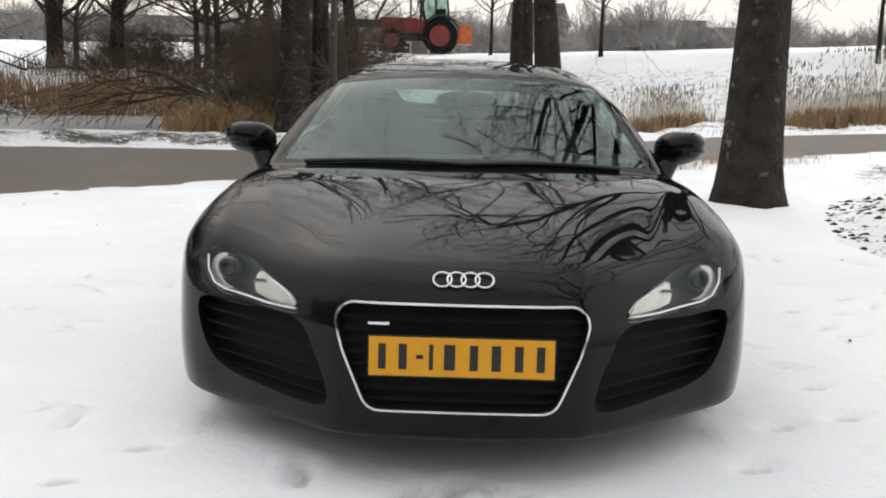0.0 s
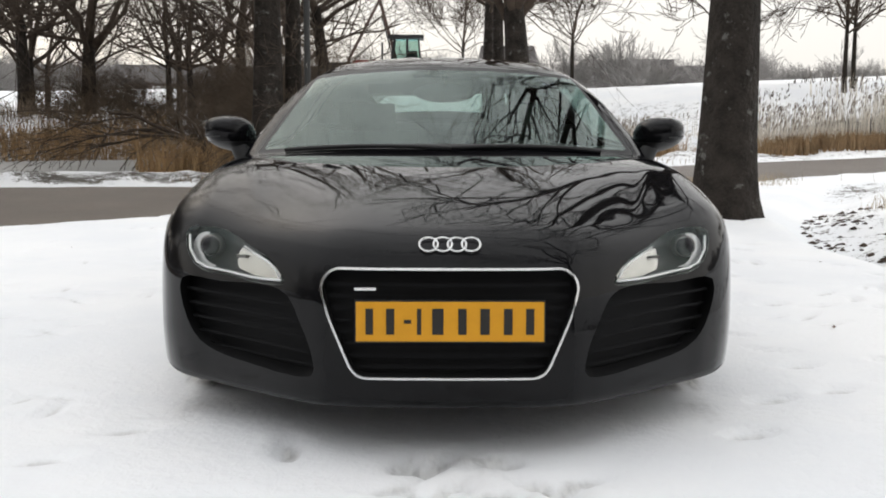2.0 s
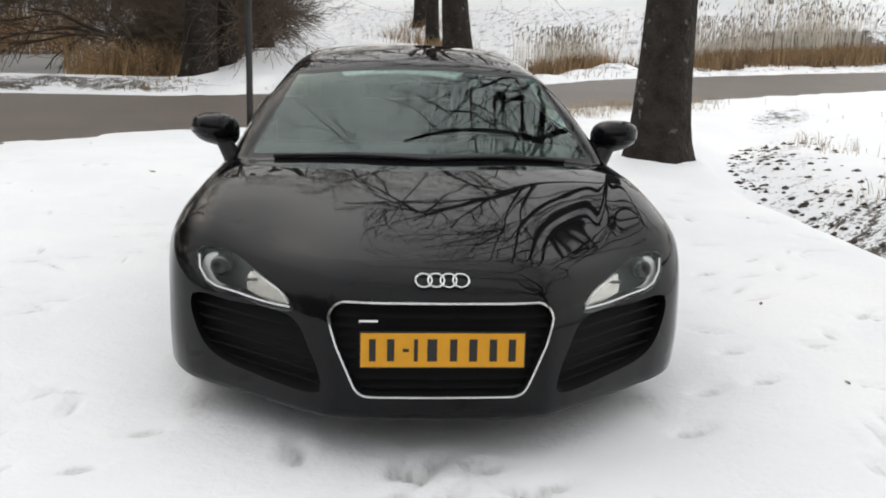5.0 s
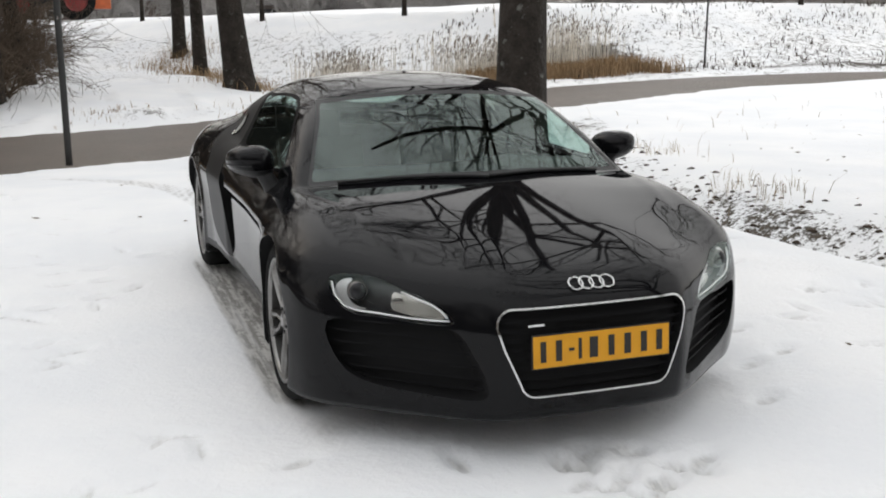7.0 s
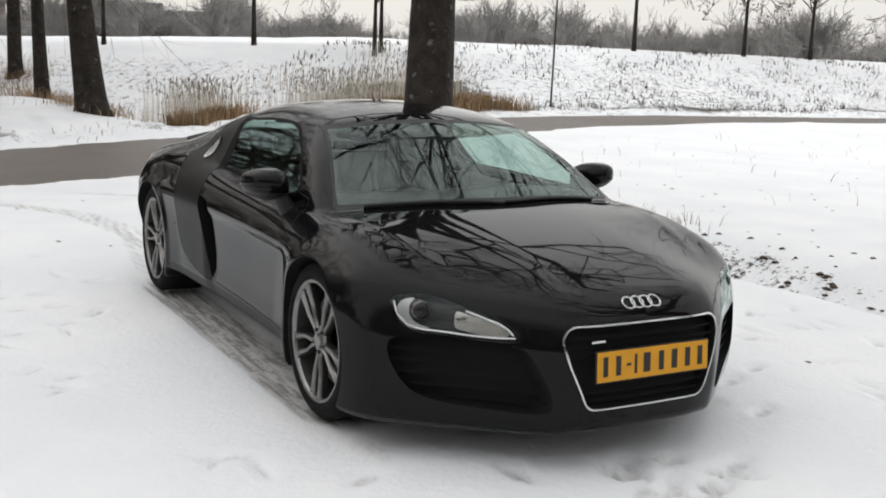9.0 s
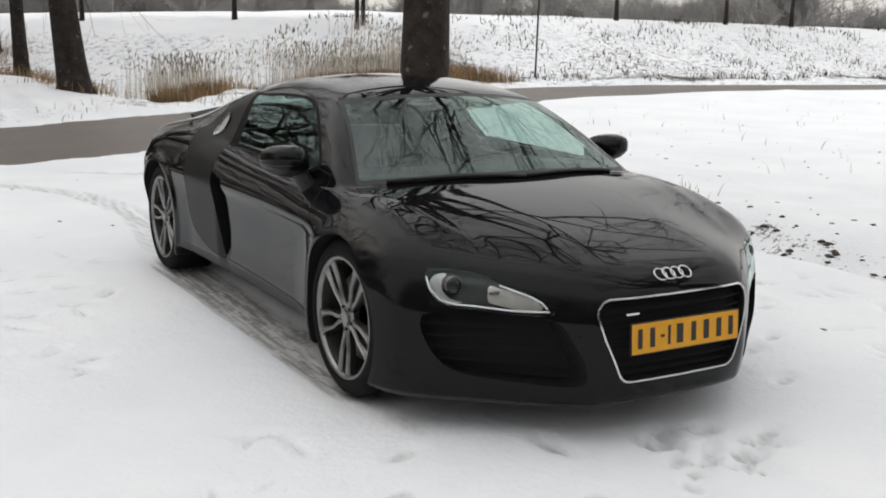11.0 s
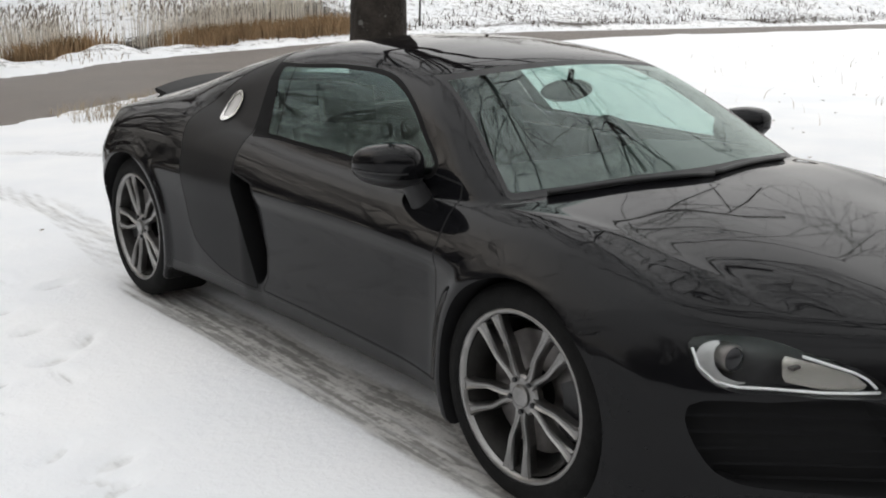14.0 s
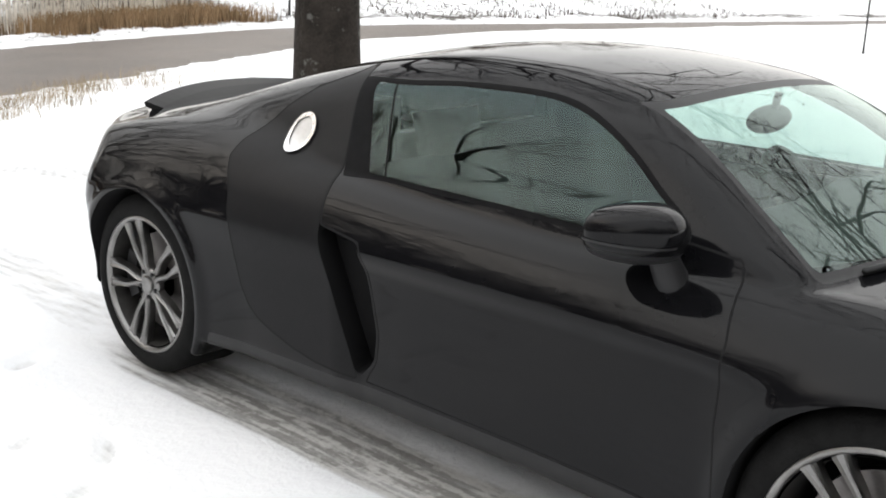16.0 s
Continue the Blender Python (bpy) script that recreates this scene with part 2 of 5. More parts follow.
def part(name, bm, mat, parent=None, label="", smooth=False, bevel=0.0):
    """Links a bmesh as one mesh object under a thing or a part."""
    if bevel:
        bmesh.ops.bevel(bm, geom=[e for e in bm.edges if len(e.link_faces) == 2 and e.calc_face_angle(0) > 0.5], offset=bevel, segments=2, affect="EDGES", profile=0.6)
    bmesh.ops.recalc_face_normals(bm, faces=bm.faces)
    me = bpy.data.meshes.new(name)
    bm.to_mesh(me)
    bm.free()
    me.materials.append(mat)
    if smooth:
        me.polygons.foreach_set("use_smooth", [True] * len(me.polygons))
    ob = new(name, me)
    if parent is not None:
        ob.parent = parent
    if label:
        ob["label"] = label
    return ob


def thing(name, label, category, m=None, group="", kind=""):
    ob = new(name)
    ob.empty_display_size = 0.1
    if m is not None:
        ob.matrix_world = m
    return tagged(ob, label, category, group, kind)


def box(bm, lo, hi, m=None):
    vs = [bm.verts.new((x, y, z)) for z in (lo[2], hi[2]) for y in (lo[1], hi[1]) for x in (lo[0], hi[0])]
    if m is not None:
        for v in vs:
            v.co = m @ v.co
    for q in ((0, 2, 3, 1), (4, 5, 7, 6), (0, 1, 5, 4), (2, 6, 7, 3), (0, 4, 6, 2), (1, 3, 7, 5)):
        bm.faces.new([vs[i] for i in q])
    return bm


def tube(bm, path, radii, sides=8, caps=True):
    """A tube along points, with a radius at each."""
    pts = [Vector(p) for p in path]
    if isinstance(radii, (int, float)):
        radii = [radii] * len(pts)
    rings, side = [], None
    for i, p in enumerate(pts):
        d = (pts[min(i + 1, len(pts) - 1)] - pts[max(i - 1, 0)]).normalized()
        if side is None:
            side = d.orthogonal().normalized()
        side = (side - d * side.dot(d)).normalized()
        up = d.cross(side)
        rings.append([bm.verts.new(p + radii[i] * (math.cos(a) * side + math.sin(a) * up)) for a in np.linspace(0, 2 * math.pi, sides, endpoint=False)])
    for a, b in zip(rings, rings[1:]):
        for i in range(sides):
            j = (i + 1) % sides
            bm.faces.new((a[i], a[j], b[j], b[i]))
    if caps:
        bm.faces.new(rings[0][::-1])
        bm.faces.new(rings[-1])
    return bm


def lathe(bm, profile, steps=48, axis="x", closed=False, m=None):
    """Turns a profile of (along, radius) round an axis."""
    rings = []
    for al, r in profile:
        ring = []
        for a in np.linspace(0, 2 * math.pi, steps, endpoint=False):
            c, s = r * math.cos(a), r * math.sin(a)
            co = Vector((al, c, s)) if axis == "x" else (Vector((c, al, s)) if axis == "y" else Vector((c, s, al)))
            ring.append(bm.verts.new(m @ co if m is not None else co))
        rings.append(ring)
    pairs = list(zip(rings, rings[1:])) + ([(rings[-1], rings[0])] if closed else [])
    for a, b in pairs:
        for i in range(steps):
            j = (i + 1) % steps
            bm.faces.new((a[i], a[j], b[j], b[i]))
    return bm


def curve(xs, ys):
    """A smooth monotone curve through a few points (PCHIP), flat beyond its ends."""
    xs, ys = np.array(xs, float), np.array(ys, float)
    h, d = np.diff(xs), np.diff(ys) / np.diff(xs)
    m = np.zeros(len(xs))
    m[0], m[-1] = d[0], d[-1]
    for i in range(1, len(xs) - 1):
        if d[i - 1] * d[i] > 0:
            w1, w2 = 2 * h[i] + h[i - 1], h[i] + 2 * h[i - 1]
            m[i] = (w1 + w2) / (w1 / d[i - 1] + w2 / d[i])
    def at(x):
        x = np.clip(x, xs[0], xs[-1])
        i = np.clip(np.searchsorted(xs, x) - 1, 0, len(xs) - 2)
        t = (x - xs[i]) / h[i]
        return ((1 + 2 * t) * (1 - t) ** 2 * ys[i] + t * (1 - t) ** 2 * h[i] * m[i] + t * t * (3 - 2 * t) * ys[i + 1] + t * t * (t - 1) * h[i] * m[i + 1])
    return at


def smax(a, b, r):
    h = np.maximum(r - np.abs(a - b), 0) / r
    return np.maximum(a, b) + h * h * r * 0.25


def smin(a, b, r):
    return -smax(-a, -b, r)


def step(x, lo, hi):
    t = np.clip((x - lo) / (hi - lo), 0, 1)
    return t * t * (3 - 2 * t)


def outline(points, r=0.0, soft=0):
    """The signed distance in a plane to a polygon, negative inside, grown by r; soft: spline points added between its corners."""
    p = np.array(points, float)
    if soft:
        p0, p2, p3 = np.roll(p, 1, 0), np.roll(p, -1, 0), np.roll(p, -2, 0)
        t = (np.arange(soft) / soft)[None, :, None]
        p = (0.5 * (2 * p[:, None] + (p2 - p0)[:, None] * t + (2 * p0 - 5 * p + 4 * p2 - p3)[:, None] * t ** 2 + (3 * p - p0 - 3 * p2 + p3)[:, None] * t ** 3)).reshape(-1, 2)
    def at(u, v):
        u, v = np.asarray(u, float), np.asarray(v, float)
        best, inside = np.full(u.shape, 1e9), np.zeros(u.shape, bool)
        for (x0, y0), (x1, y1) in zip(p, np.roll(p, -1, 0)):
            ex, ey = x1 - x0, y1 - y0
            t = np.clip(((u - x0) * ex + (v - y0) * ey) / (ex * ex + ey * ey), 0, 1)
            best = np.minimum(best, np.hypot(u - x0 - t * ex, v - y0 - t * ey))
            hit = (y0 > v) != (y1 > v)
            inside ^= hit & (u < x0 + (v - y0) * ex / (ey if ey else 1e-9))
        return np.where(inside, -best, best) - r
    return at


def surface(field, lo, hi, h):
    """The zero surface of a field as vertices and quads (surface nets), drawn onto the surface."""
    axes = [np.arange(a, b + h, h) for a, b in zip(lo, hi)]
    g = np.meshgrid(*axes, indexing="ij")
    f = field(*g)
    inside = f < 0
    n = np.array(f.shape) - 1
    count, total = np.zeros(n), np.zeros((*n, 3))
    def corner(arr, c):
        return arr[c[0]:c[0] + n[0], c[1]:c[1] + n[1], c[2]:c[2] + n[2]]
    cs = [(i, j, k) for i in (0, 1) for j in (0, 1) for k in (0, 1)]
    for a in cs:
        for ax in range(3):
            if a[ax] == 0:
                b = list(a)
                b[ax] = 1
                fa, fb = corner(f, a), corner(f, b)
                cross = corner(inside, a) != corner(inside, b)
                t = np.where(cross, fa / np.where(fa - fb == 0, 1, fa - fb), 0)
                for d in range(3):
                    total[..., d] += np.where(cross, a[d] + (t if d == ax else 0), 0)
                count += cross
    used = count > 0
    index = np.full(n, -1)
    index[used] = np.arange(used.sum())
    cells = np.argwhere(used)
    v = np.array(lo) + h * (cells + total[used] / count[used][:, None])
    faces = []
    for ax in range(3):
        o1, o2 = [(1, 2), (2, 0), (0, 1)][ax]
        sl = [slice(0, n[d]) for d in range(3)]
        sl2 = list(sl)
        sl2[ax] = slice(1, n[ax] + 1)
        i0, i1 = inside[tuple(sl)], inside[tuple(sl2)]
        at = np.argwhere(i0 != i1)
        at = at[(at[:, o1] > 0) & (at[:, o2] > 0)]
        flip = i0[tuple(at.T)]
        q = []
        for d1, d2 in ((1, 1), (0, 1), (0, 0), (1, 0)):
            c = at.copy()
            c[:, o1] -= d1
            c[:, o2] -= d2
            q.append(index[tuple(c.T)])
        q = np.array(q).T
        q[~flip] = q[~flip][:, ::-1]
        faces += q[(q >= 0).all(1)].tolist()
    for _ in range(3):
        nrm = gradient(field, v)
        v = v - (field(*v.T) / np.maximum((nrm ** 2).sum(1), 0.05))[:, None].clip(-h, h) * nrm
    return v, faces


def gradient(field, v, e=0.004):
    out = np.zeros_like(v)
    for d in range(3):
        p, m = v.copy(), v.copy()
        p[:, d] += e
        m[:, d] -= e
        out[:, d] = (field(*p.T) - field(*m.T)) / (2 * e)
    return out


class Skin:
    """Faces over a growing list of vertices, which can be knifed along the zero line of a function."""
    def __init__(self, v, faces, field):
        self.v, self.faces, self.field = [tuple(p) for p in v], faces, field

    def cut(self, faces, fn):
        """Splits faces along fn = 0: those inside (fn < 0) and the others."""
        arr = np.array(self.v)
        val = fn(arr[:, 0], arr[:, 1], arr[:, 2])
        val = np.where(np.abs(val) < 1e-6, 1e-6, val).tolist()
        made, inner, outer = {}, [], []
        for f in faces:
            s = [val[i] < 0 for i in f]
            if all(s):
                inner.append(f)
            elif not any(s):
                outer.append(f)
            else:
                a, b = [], []
                for i, j in zip(f, f[1:] + f[:1]):
                    (a if val[i] < 0 else b).append(i)
                    if (val[i] < 0) != (val[j] < 0):
                        k = (min(i, j), max(i, j))
                        if k not in made:
                            t = val[i] / (val[i] - val[j])
                            made[k] = len(self.v)
                            self.v.append(tuple(p + t * (q - p) for p, q in zip(self.v[i], self.v[j])))
                            val.append(1e-6)
                        a.append(made[k])
                        b.append(made[k])
                if len(a) > 2:
                    inner.append(a)
                if len(b) > 2:
                    outer.append(b)
        return inner, outer

    def band(self, faces, fn, half):
        """The strip within half of fn = 0, and the rest on both of its sides."""
        below, above = self.cut(faces, lambda x, y, z: fn(x, y, z) - half)
        low, strip = self.cut(below, lambda x, y, z: fn(x, y, z) + half)
        return strip, low + above

    def mesh(self, faces):
        ids = sorted({i for f in faces for i in f})
        to = {i: n for n, i in enumerate(ids)}
        return np.array([self.v[i] for i in ids]), [[to[i] for i in f] for f in faces]

    def normals(self, v):
        g = gradient(self.field, v)
        return g / np.maximum(np.linalg.norm(g, axis=1), 1e-6)[:, None]

    def part(self, name, faces, mat, parent, label="", push=0.0):
        v, fs = self.mesh(faces)
        nr = self.normals(v)
        return link_mesh(name, v + push * nr, fs, mat, parent, label, True, nr)

    def recess(self, name, faces, mat, parent, shift, label="", shrink=1.0, floor=True):
        """A hollow in place of the faces: walls along their rim, and the floor moved by shift."""
        v, fs = self.mesh(faces)
        seen = {}
        for f in fs:
            for i, j in zip(f, f[1:] + f[:1]):
                seen[(i, j)] = True
        rim = [(i, j) for i, j in seen if (j, i) not in seen]
        mid = v.mean(0)
        low = mid + (v - mid) * shrink + np.array(shift)
        n = len(v)
        out = [[i, j, n + j, n + i] for i, j in rim] + ([[n + i for i in f] for f in fs] if floor else [])
        return link_mesh(name, np.vstack([v, low]), out, mat, parent, label, False)


def sides(skin, faces):
    """Faces on the side of negative x, and those of positive x."""
    mids = [sum(skin.v[i][0] for i in f) / len(f) for f in faces]
    return [f for f, m in zip(faces, mids) if m < 0], [f for f, m in zip(faces, mids) if m >= 0]

# ---- the car: its skin is the zero surface of a field made of a few profile curves ----
HUB_F, HUB_R, HUB_Z = -1.325, 1.325, 0.325
bonnet_z = curve([-2.35, -2.26, -2.1, -1.9, -1.6, -1.3, -1.15, -0.9, 0.4, 1.0, 1.3, 1.6, 1.9, 2.1],
                 [0.555, 0.605, 0.665, 0.72, 0.78, 0.825, 0.842, 0.845, 0.85, 0.87, 0.89, 0.90, 0.89, 0.85])
fender_z = curve([-2.3, -2.1, -1.95, -1.8, -1.6, -1.4, -1.2, -1.0, -0.6, 0.0, 0.4, 0.8, 1.2, 1.5, 1.8, 2.1],
                 [0.46, 0.562, 0.628, 0.692, 0.760, 0.803, 0.820, 0.822, 0.825, 0.845, 0.875, 0.905, 0.925, 0.90, 0.84, 0.76])
width_y = curve([-2.0, -1.8, -1.6, -1.4, -1.1, -0.8, -0.3, 0.3, 0.7, 1.1, 1.4, 1.7, 1.9, 2.1],
                [0.945, 0.972, 0.976, 0.966, 0.95, 0.932, 0.92, 0.925, 0.940, 0.951, 0.956, 0.943, 0.918, 0.87])
width_z = curve([0.1, 0.2, 0.28, 0.40, 0.55, 0.655, 0.75, 0.85, 0.95], [-0.060, -0.040, -0.022, -0.016, -0.009, 0.0, -0.03, -0.085, -0.16])
nose_y = curve([0, 0.2, 0.34, 0.42, 0.5, 0.625, 0.75, 0.83, 0.9, 0.95, 1.0],
               [-2.315, -2.31, -2.285, -2.235, -2.17, -2.06, -1.955, -1.89, -1.815, -1.735, -1.55])
nose_z = curve([0.08, 0.12, 0.2, 0.3, 0.45, 0.55, 0.62, 0.7], [0.12, 0.045, 0.012, 0.0, 0.008, 0.03, 0.055, 0.10])
roof_z = curve([-0.7, -0.5, -0.3, -0.1, 0.1, 0.3, 0.5, 0.8, 1.1, 1.4, 1.7, 1.95],
               [1.16, 1.205, 1.235, 1.252, 1.256, 1.246, 1.220, 1.162, 1.085, 1.005, 0.93, 0.89])
cabin_w = curve([0.75, 0.86, 0.95, 1.05, 1.15, 1.25], [0.83, 0.79, 0.735, 0.672, 0.60, 0.52])
cabin_y = curve([-1.25, -0.6, 0.6, 1.0, 1.4, 1.8], [-0.01, 0.0, 0.0, -0.02, -0.08, -0.16])


def top_z(a, y):
    w = step(a, 0.24, 0.84)
    crest = 0.006 * np.exp(-((a - 0.70) / 0.18) ** 2) * step(y, -2.0, -1.5) * (1 - step(y, -0.9, -0.5))
    front = 1 - step(y, -0.9, -0.5)
    camber = (0.011 - 0.040 * a * a) * front
    fold = 0.0030 * np.exp(-((a - 0.70 - 0.22 * (y + 1.46)) / 0.036) ** 2) * step(y, -2.02, -1.75) * front
    return bonnet_z(y) * (1 - w) + fender_z(y) * w + crest + camber + fold - 2.6 * np.maximum(a - 0.77, 0) ** 2


def lower_body(x, y, z):
    a = np.abs(x)
    top = z - top_z(a, y)
    rf, rr = np.hypot(y - HUB_F, z - HUB_Z), np.hypot(y - HUB_R, z - HUB_Z)
    lip = 0.012 * (np.exp(-((rf - 0.356) / 0.035) ** 2) + np.exp(-((rr - 0.370) / 0.035) ** 2))
    far = step(np.minimum(rf, rr), 0.36, 0.62)
    hollow = 0.024 * step(y, -1.10, -0.88) * (1 - step(y, 0.20, 0.33)) * (1 - step(z, 0.605, 0.68)) * (0.72 + 0.28 * step(z, 0.24, 0.36))
    wz = width_z(z)
    side = a - (width_y(y) + np.where(z < 0.66, wz * (0.25 + 0.75 * far), wz) + lip - hollow)
    nose = (nose_y(a) + nose_z(z) - y) * 0.8
    tail = y - (2.12 - (0.76 + 0.36 * step(z, 0.55, 0.85)) * np.maximum(a - 0.25, 0) ** 2 - 0.10 * step(-z, -0.75, -0.3))
    f = smax(top, side, 0.10)
    f = smax(f, nose, 0.07)
    f = smax(f, tail, 0.08)
    tuck = 0.06 * step(a, 0.72, 0.93) * step(y, -1.0, -0.95) * (1 - step(y, 0.95, 1.0))
    return smax(f, 0.14 + (0.020 * (1 - step(a, 0.25, 0.70)) - 0.014) * (1 - step(y, -1.75, -1.55)) + 0.13 * step(y, 1.45, 1.75) + tuck - z, 0.03)


def screen_y(a, z):
    return -1.225 + (z - 0.85) / 0.54 + 0.38 * a * a


def cabin(x, y, z):
    a = np.abs(x)
    f = smax(z - roof_z(y) + 0.06 * (a / 0.6) ** 2.2, (a - cabin_w(z) - cabin_y(y)) * 0.85, 0.09)
    f = smax(f, (screen_y(a, z) - y) * 0.475, 0.045)
    return np.maximum(smax(f, y - 2.0, 0.05), 0.7 - z)


def car_field(x, y, z):
    return smin(lower_body(x, y, z), cabin(x, y, z), 0.012 + 0.10 * step(y, 0.45, 1.0))


car = thing("sports_car", "black mid-engined sports coupe with dark grey side blades parked on snow", "car")
v, faces = surface(car_field, (-1.011, -2.43, 0.08), (1.011, 2.23, 1.32), 0.0185)
skin = Skin(v, faces, car_field)
rest = skin.faces


def on_front(fn):
    return lambda x, y, z: np.maximum(fn(np.abs(x), z), y + 1.55)


def on_side(fn, inner=0.45):
    return lambda x, y, z: np.maximum(fn(y, z), inner - np.abs(x))


def both(name, faces_, mat, label="", push=0.0, parent=None):
    out = []
    for some in sides(skin, faces_):
        out.append(skin.part(name, some, mat, parent or car, label, push))
    return out


# wheel wells
for hub, r in ((HUB_F - 0.010, 0.349), (HUB_R, 0.358)):
    hole, rest = skin.cut(rest, on_side(lambda y, z, hub=hub, r=r: np.hypot(y - hub, z - HUB_Z) - r, 0.55))
    for some, sx in zip(sides(skin, hole), (1, -1)):
        skin.recess("wheel_well", some, M_GAP, car, (0.34 * sx, 0, 0))

# windscreen with its black border
edge = curve([0.80, 1.146, 1.25], [0.752, 0.562, 0.50])
screen_fn = lambda x, y, z: np.maximum.reduce([np.abs(x) - edge(z), z - 1.186 + 0.12 * x * x, top_z(np.abs(x), y) + 0.006 - z, y - screen_y(np.abs(x), z) - 0.10])
screen, rest = skin.cut(rest, screen_fn)
pane, seal = skin.cut(screen, lambda x, y, z: screen_fn(x, y, z) + 0.014)
skin.part("windscreen", pane, M_GLASS, car, "tinted windscreen that mirrors bare branches").visible_shadow = False
skin.part("windscreen_seal", seal, M_DARK, car)

# side windows in black frames
pane_fn = outline([(-0.735, 0.862), (-0.2, 0.868), (0.20, 0.876), (0.55, 0.89), (0.62, 1.09), (0.28, 1.124), (0.02, 1.138), (-0.26, 1.128), (-0.46, 1.065), (-0.63, 0.965)], 0.016, 5)
win = lambda y, z: np.maximum(pane_fn(y, z), y - 0.413 - (z - 0.89) * 0.40)
frame_side, rest = skin.cut(rest, on_side(win))
glass_side, frame_side = skin.cut(frame_side, on_side(lambda y, z: np.maximum(win(y, z) + 0.014, y - 0.308 - (z - 0.89) * 0.60)))
bar, glass_side = skin.band(glass_side, lambda x, y, z: y - 0.240 - (z - 0.89) * 0.50, 0.004)
both("window_divider", bar, M_SLAT)
for w in both("side_window", glass_side, M_SIDEGLASS, "dark tinted door window"):
    w.visible_shadow = False
both("window_frame", frame_side, M_SLAT, push=0.001)

# rear window over the engine
rear_fn = lambda x, y, z: np.maximum(outline([(-0.40, 0.80), (0.40, 0.80), (0.33, 1.38), (-0.33, 1.38)], 0.03)(x, y), 0.95 - z)
pane, rest = skin.cut(rest, rear_fn)
skin.part("rear_window", pane, M_GLASS, car).visible_shadow = False

# fuel filler cap
cap_fn = lambda y, z: np.hypot(y - 0.658, (z - 0.947) * 0.93) - 0.057
cap, rest = skin.cut(rest, on_side(cap_fn))
cap, cap_right = sides(skin, cap)
rest += cap_right
inner, ring = skin.cut(cap, on_side(lambda y, z: cap_fn(y, z) + 0.013))
skin.part("cap_recess", cap, M_GAP, car, push=-0.001)
filler = skin.part("fuel_cap", ring, M_CHROME, car, "polished aluminium fuel filler cap", 0.008)
skin.part("cap_lid", inner, M_LAMP, filler, push=0.004)

# side intake behind each door
intake = outline([(0.222, 0.688), (0.372, 0.712), (0.305, 0.52), (0.232, 0.295), (0.212, 0.298), (0.172, 0.345), (0.160, 0.43), (0.185, 0.56), (0.208, 0.67)], 0.008)
hole, rest = skin.cut(rest, on_side(intake, 0.7))
for some, sx in zip(sides(skin, hole), (1, -1)):
    skin.recess("side_intake", some, M_GAP, car, (0.10 * sx, 0.03, 0))

# side blade
blade = outline([(0.53, 1.165), (0.428, 0.90), (0.402, 0.78), (0.388, 0.71), (0.318, 0.52), (0.238, 0.275), (0.40, 0.288), (0.50, 0.308), (0.59, 0.338), (0.655, 0.365), (0.70, 0.40), (0.735, 0.46),
                 (0.762, 0.56), (0.778, 0.66), (0.82, 0.77), (0.86, 0.82), (0.885, 0.86), (0.878, 0.90), (0.84, 0.95), (0.79, 1.01), (0.70, 1.08), (0.58, 1.13)], 0.006)
inner, rest = skin.cut(rest, on_side(lambda y, z: blade(y, z) + 0.003))
gap, rest = skin.cut(rest, on_side(lambda y, z: blade(y, z) - 0.003))
both("side_blade", inner, M_BLADE, "satin dark grey side blade")
both("blade_gap", gap, M_GAP)

# doors
door = outline([(-0.905, 0.85), (-0.945, 0.70), (-0.935, 0.5), (-0.955, 0.32), (-0.945, 0.262), (0.19, 0.275), (0.150, 0.335), (0.138, 0.43),
                (0.164, 0.56), (0.188, 0.675), (0.205, 0.705), (0.372, 0.728), (0.390, 0.79), (0.415, 0.90), (-0.2, 0.90), (-0.75, 0.865)], 0.005)
inner, rest = skin.cut(rest, on_side(lambda y, z: door(y, z) + 0.003, 0.62))
gap, rest = skin.cut(rest, on_side(lambda y, z: door(y, z) - 0.003, 0.62))
doors = both("door", inner, M_PAINT, "glossy black door")
both("door_gap", gap, M_GAP)

# sill strip
sill = outline([(-0.95, 0.19), (0.92, 0.19), (0.90, 0.245), (-0.95, 0.24)], 0.012)
inner, rest = skin.cut(rest, on_side(sill, 0.7))
both("sill", inner, M_DARK, "matt dark sill")

# grille
grille = outline([(-0.306, 0.496), (0.306, 0.496), (0.288, 0.43), (0.232, 0.300), (-0.232, 0.300), (-0.288, 0.43)], 0.057)
front = lambda fn: (lambda x, y, z: np.maximum(fn(x, z), y + 1.9))
hole, rest = skin.cut(rest, front(grille))
inner, band = skin.cut(hole, front(lambda x, z: grille(x, z) + 0.0064))
skin.part("grille_frame", band, M_CHROME, car, "bright chrome grille surround", 0.007)
radiator = skin.recess("grille", inner, M_GAP, car, (0, 0.05, 0), "black grille with horizontal slats")
for zi in np.arange(0.275, 0.54, 0.0335):
    slat, inner = skin.band(inner, lambda x, y, z: z - zi, 0.0045)
    skin.part("slat", slat, M_SLAT, radiator, push=-0.014)

# bumper intakes below the headlights
duct = outline([(0.845, 0.455), (0.70, 0.462), (0.50, 0.468), (0.435, 0.38), (0.40, 0.29), (0.415, 0.238), (0.59, 0.24), (0.745, 0.262), (0.82, 0.33)], 0.008, 4)
hole, rest = skin.cut(rest, on_front(duct))
for some in sides(skin, hole):
    scoop = skin.recess("bumper_intake", some, M_GAP, car, (0, 0.10, 0), "black air intake with horizontal slats", 0.97)
    for zi in (0.428, 0.385, 0.342, 0.299, 0.26):
        slat, some = skin.band(some, lambda x, y, z: z - zi, 0.0045)
        skin.part("slat", slat, M_SLAT, scoop, push=-0.026)

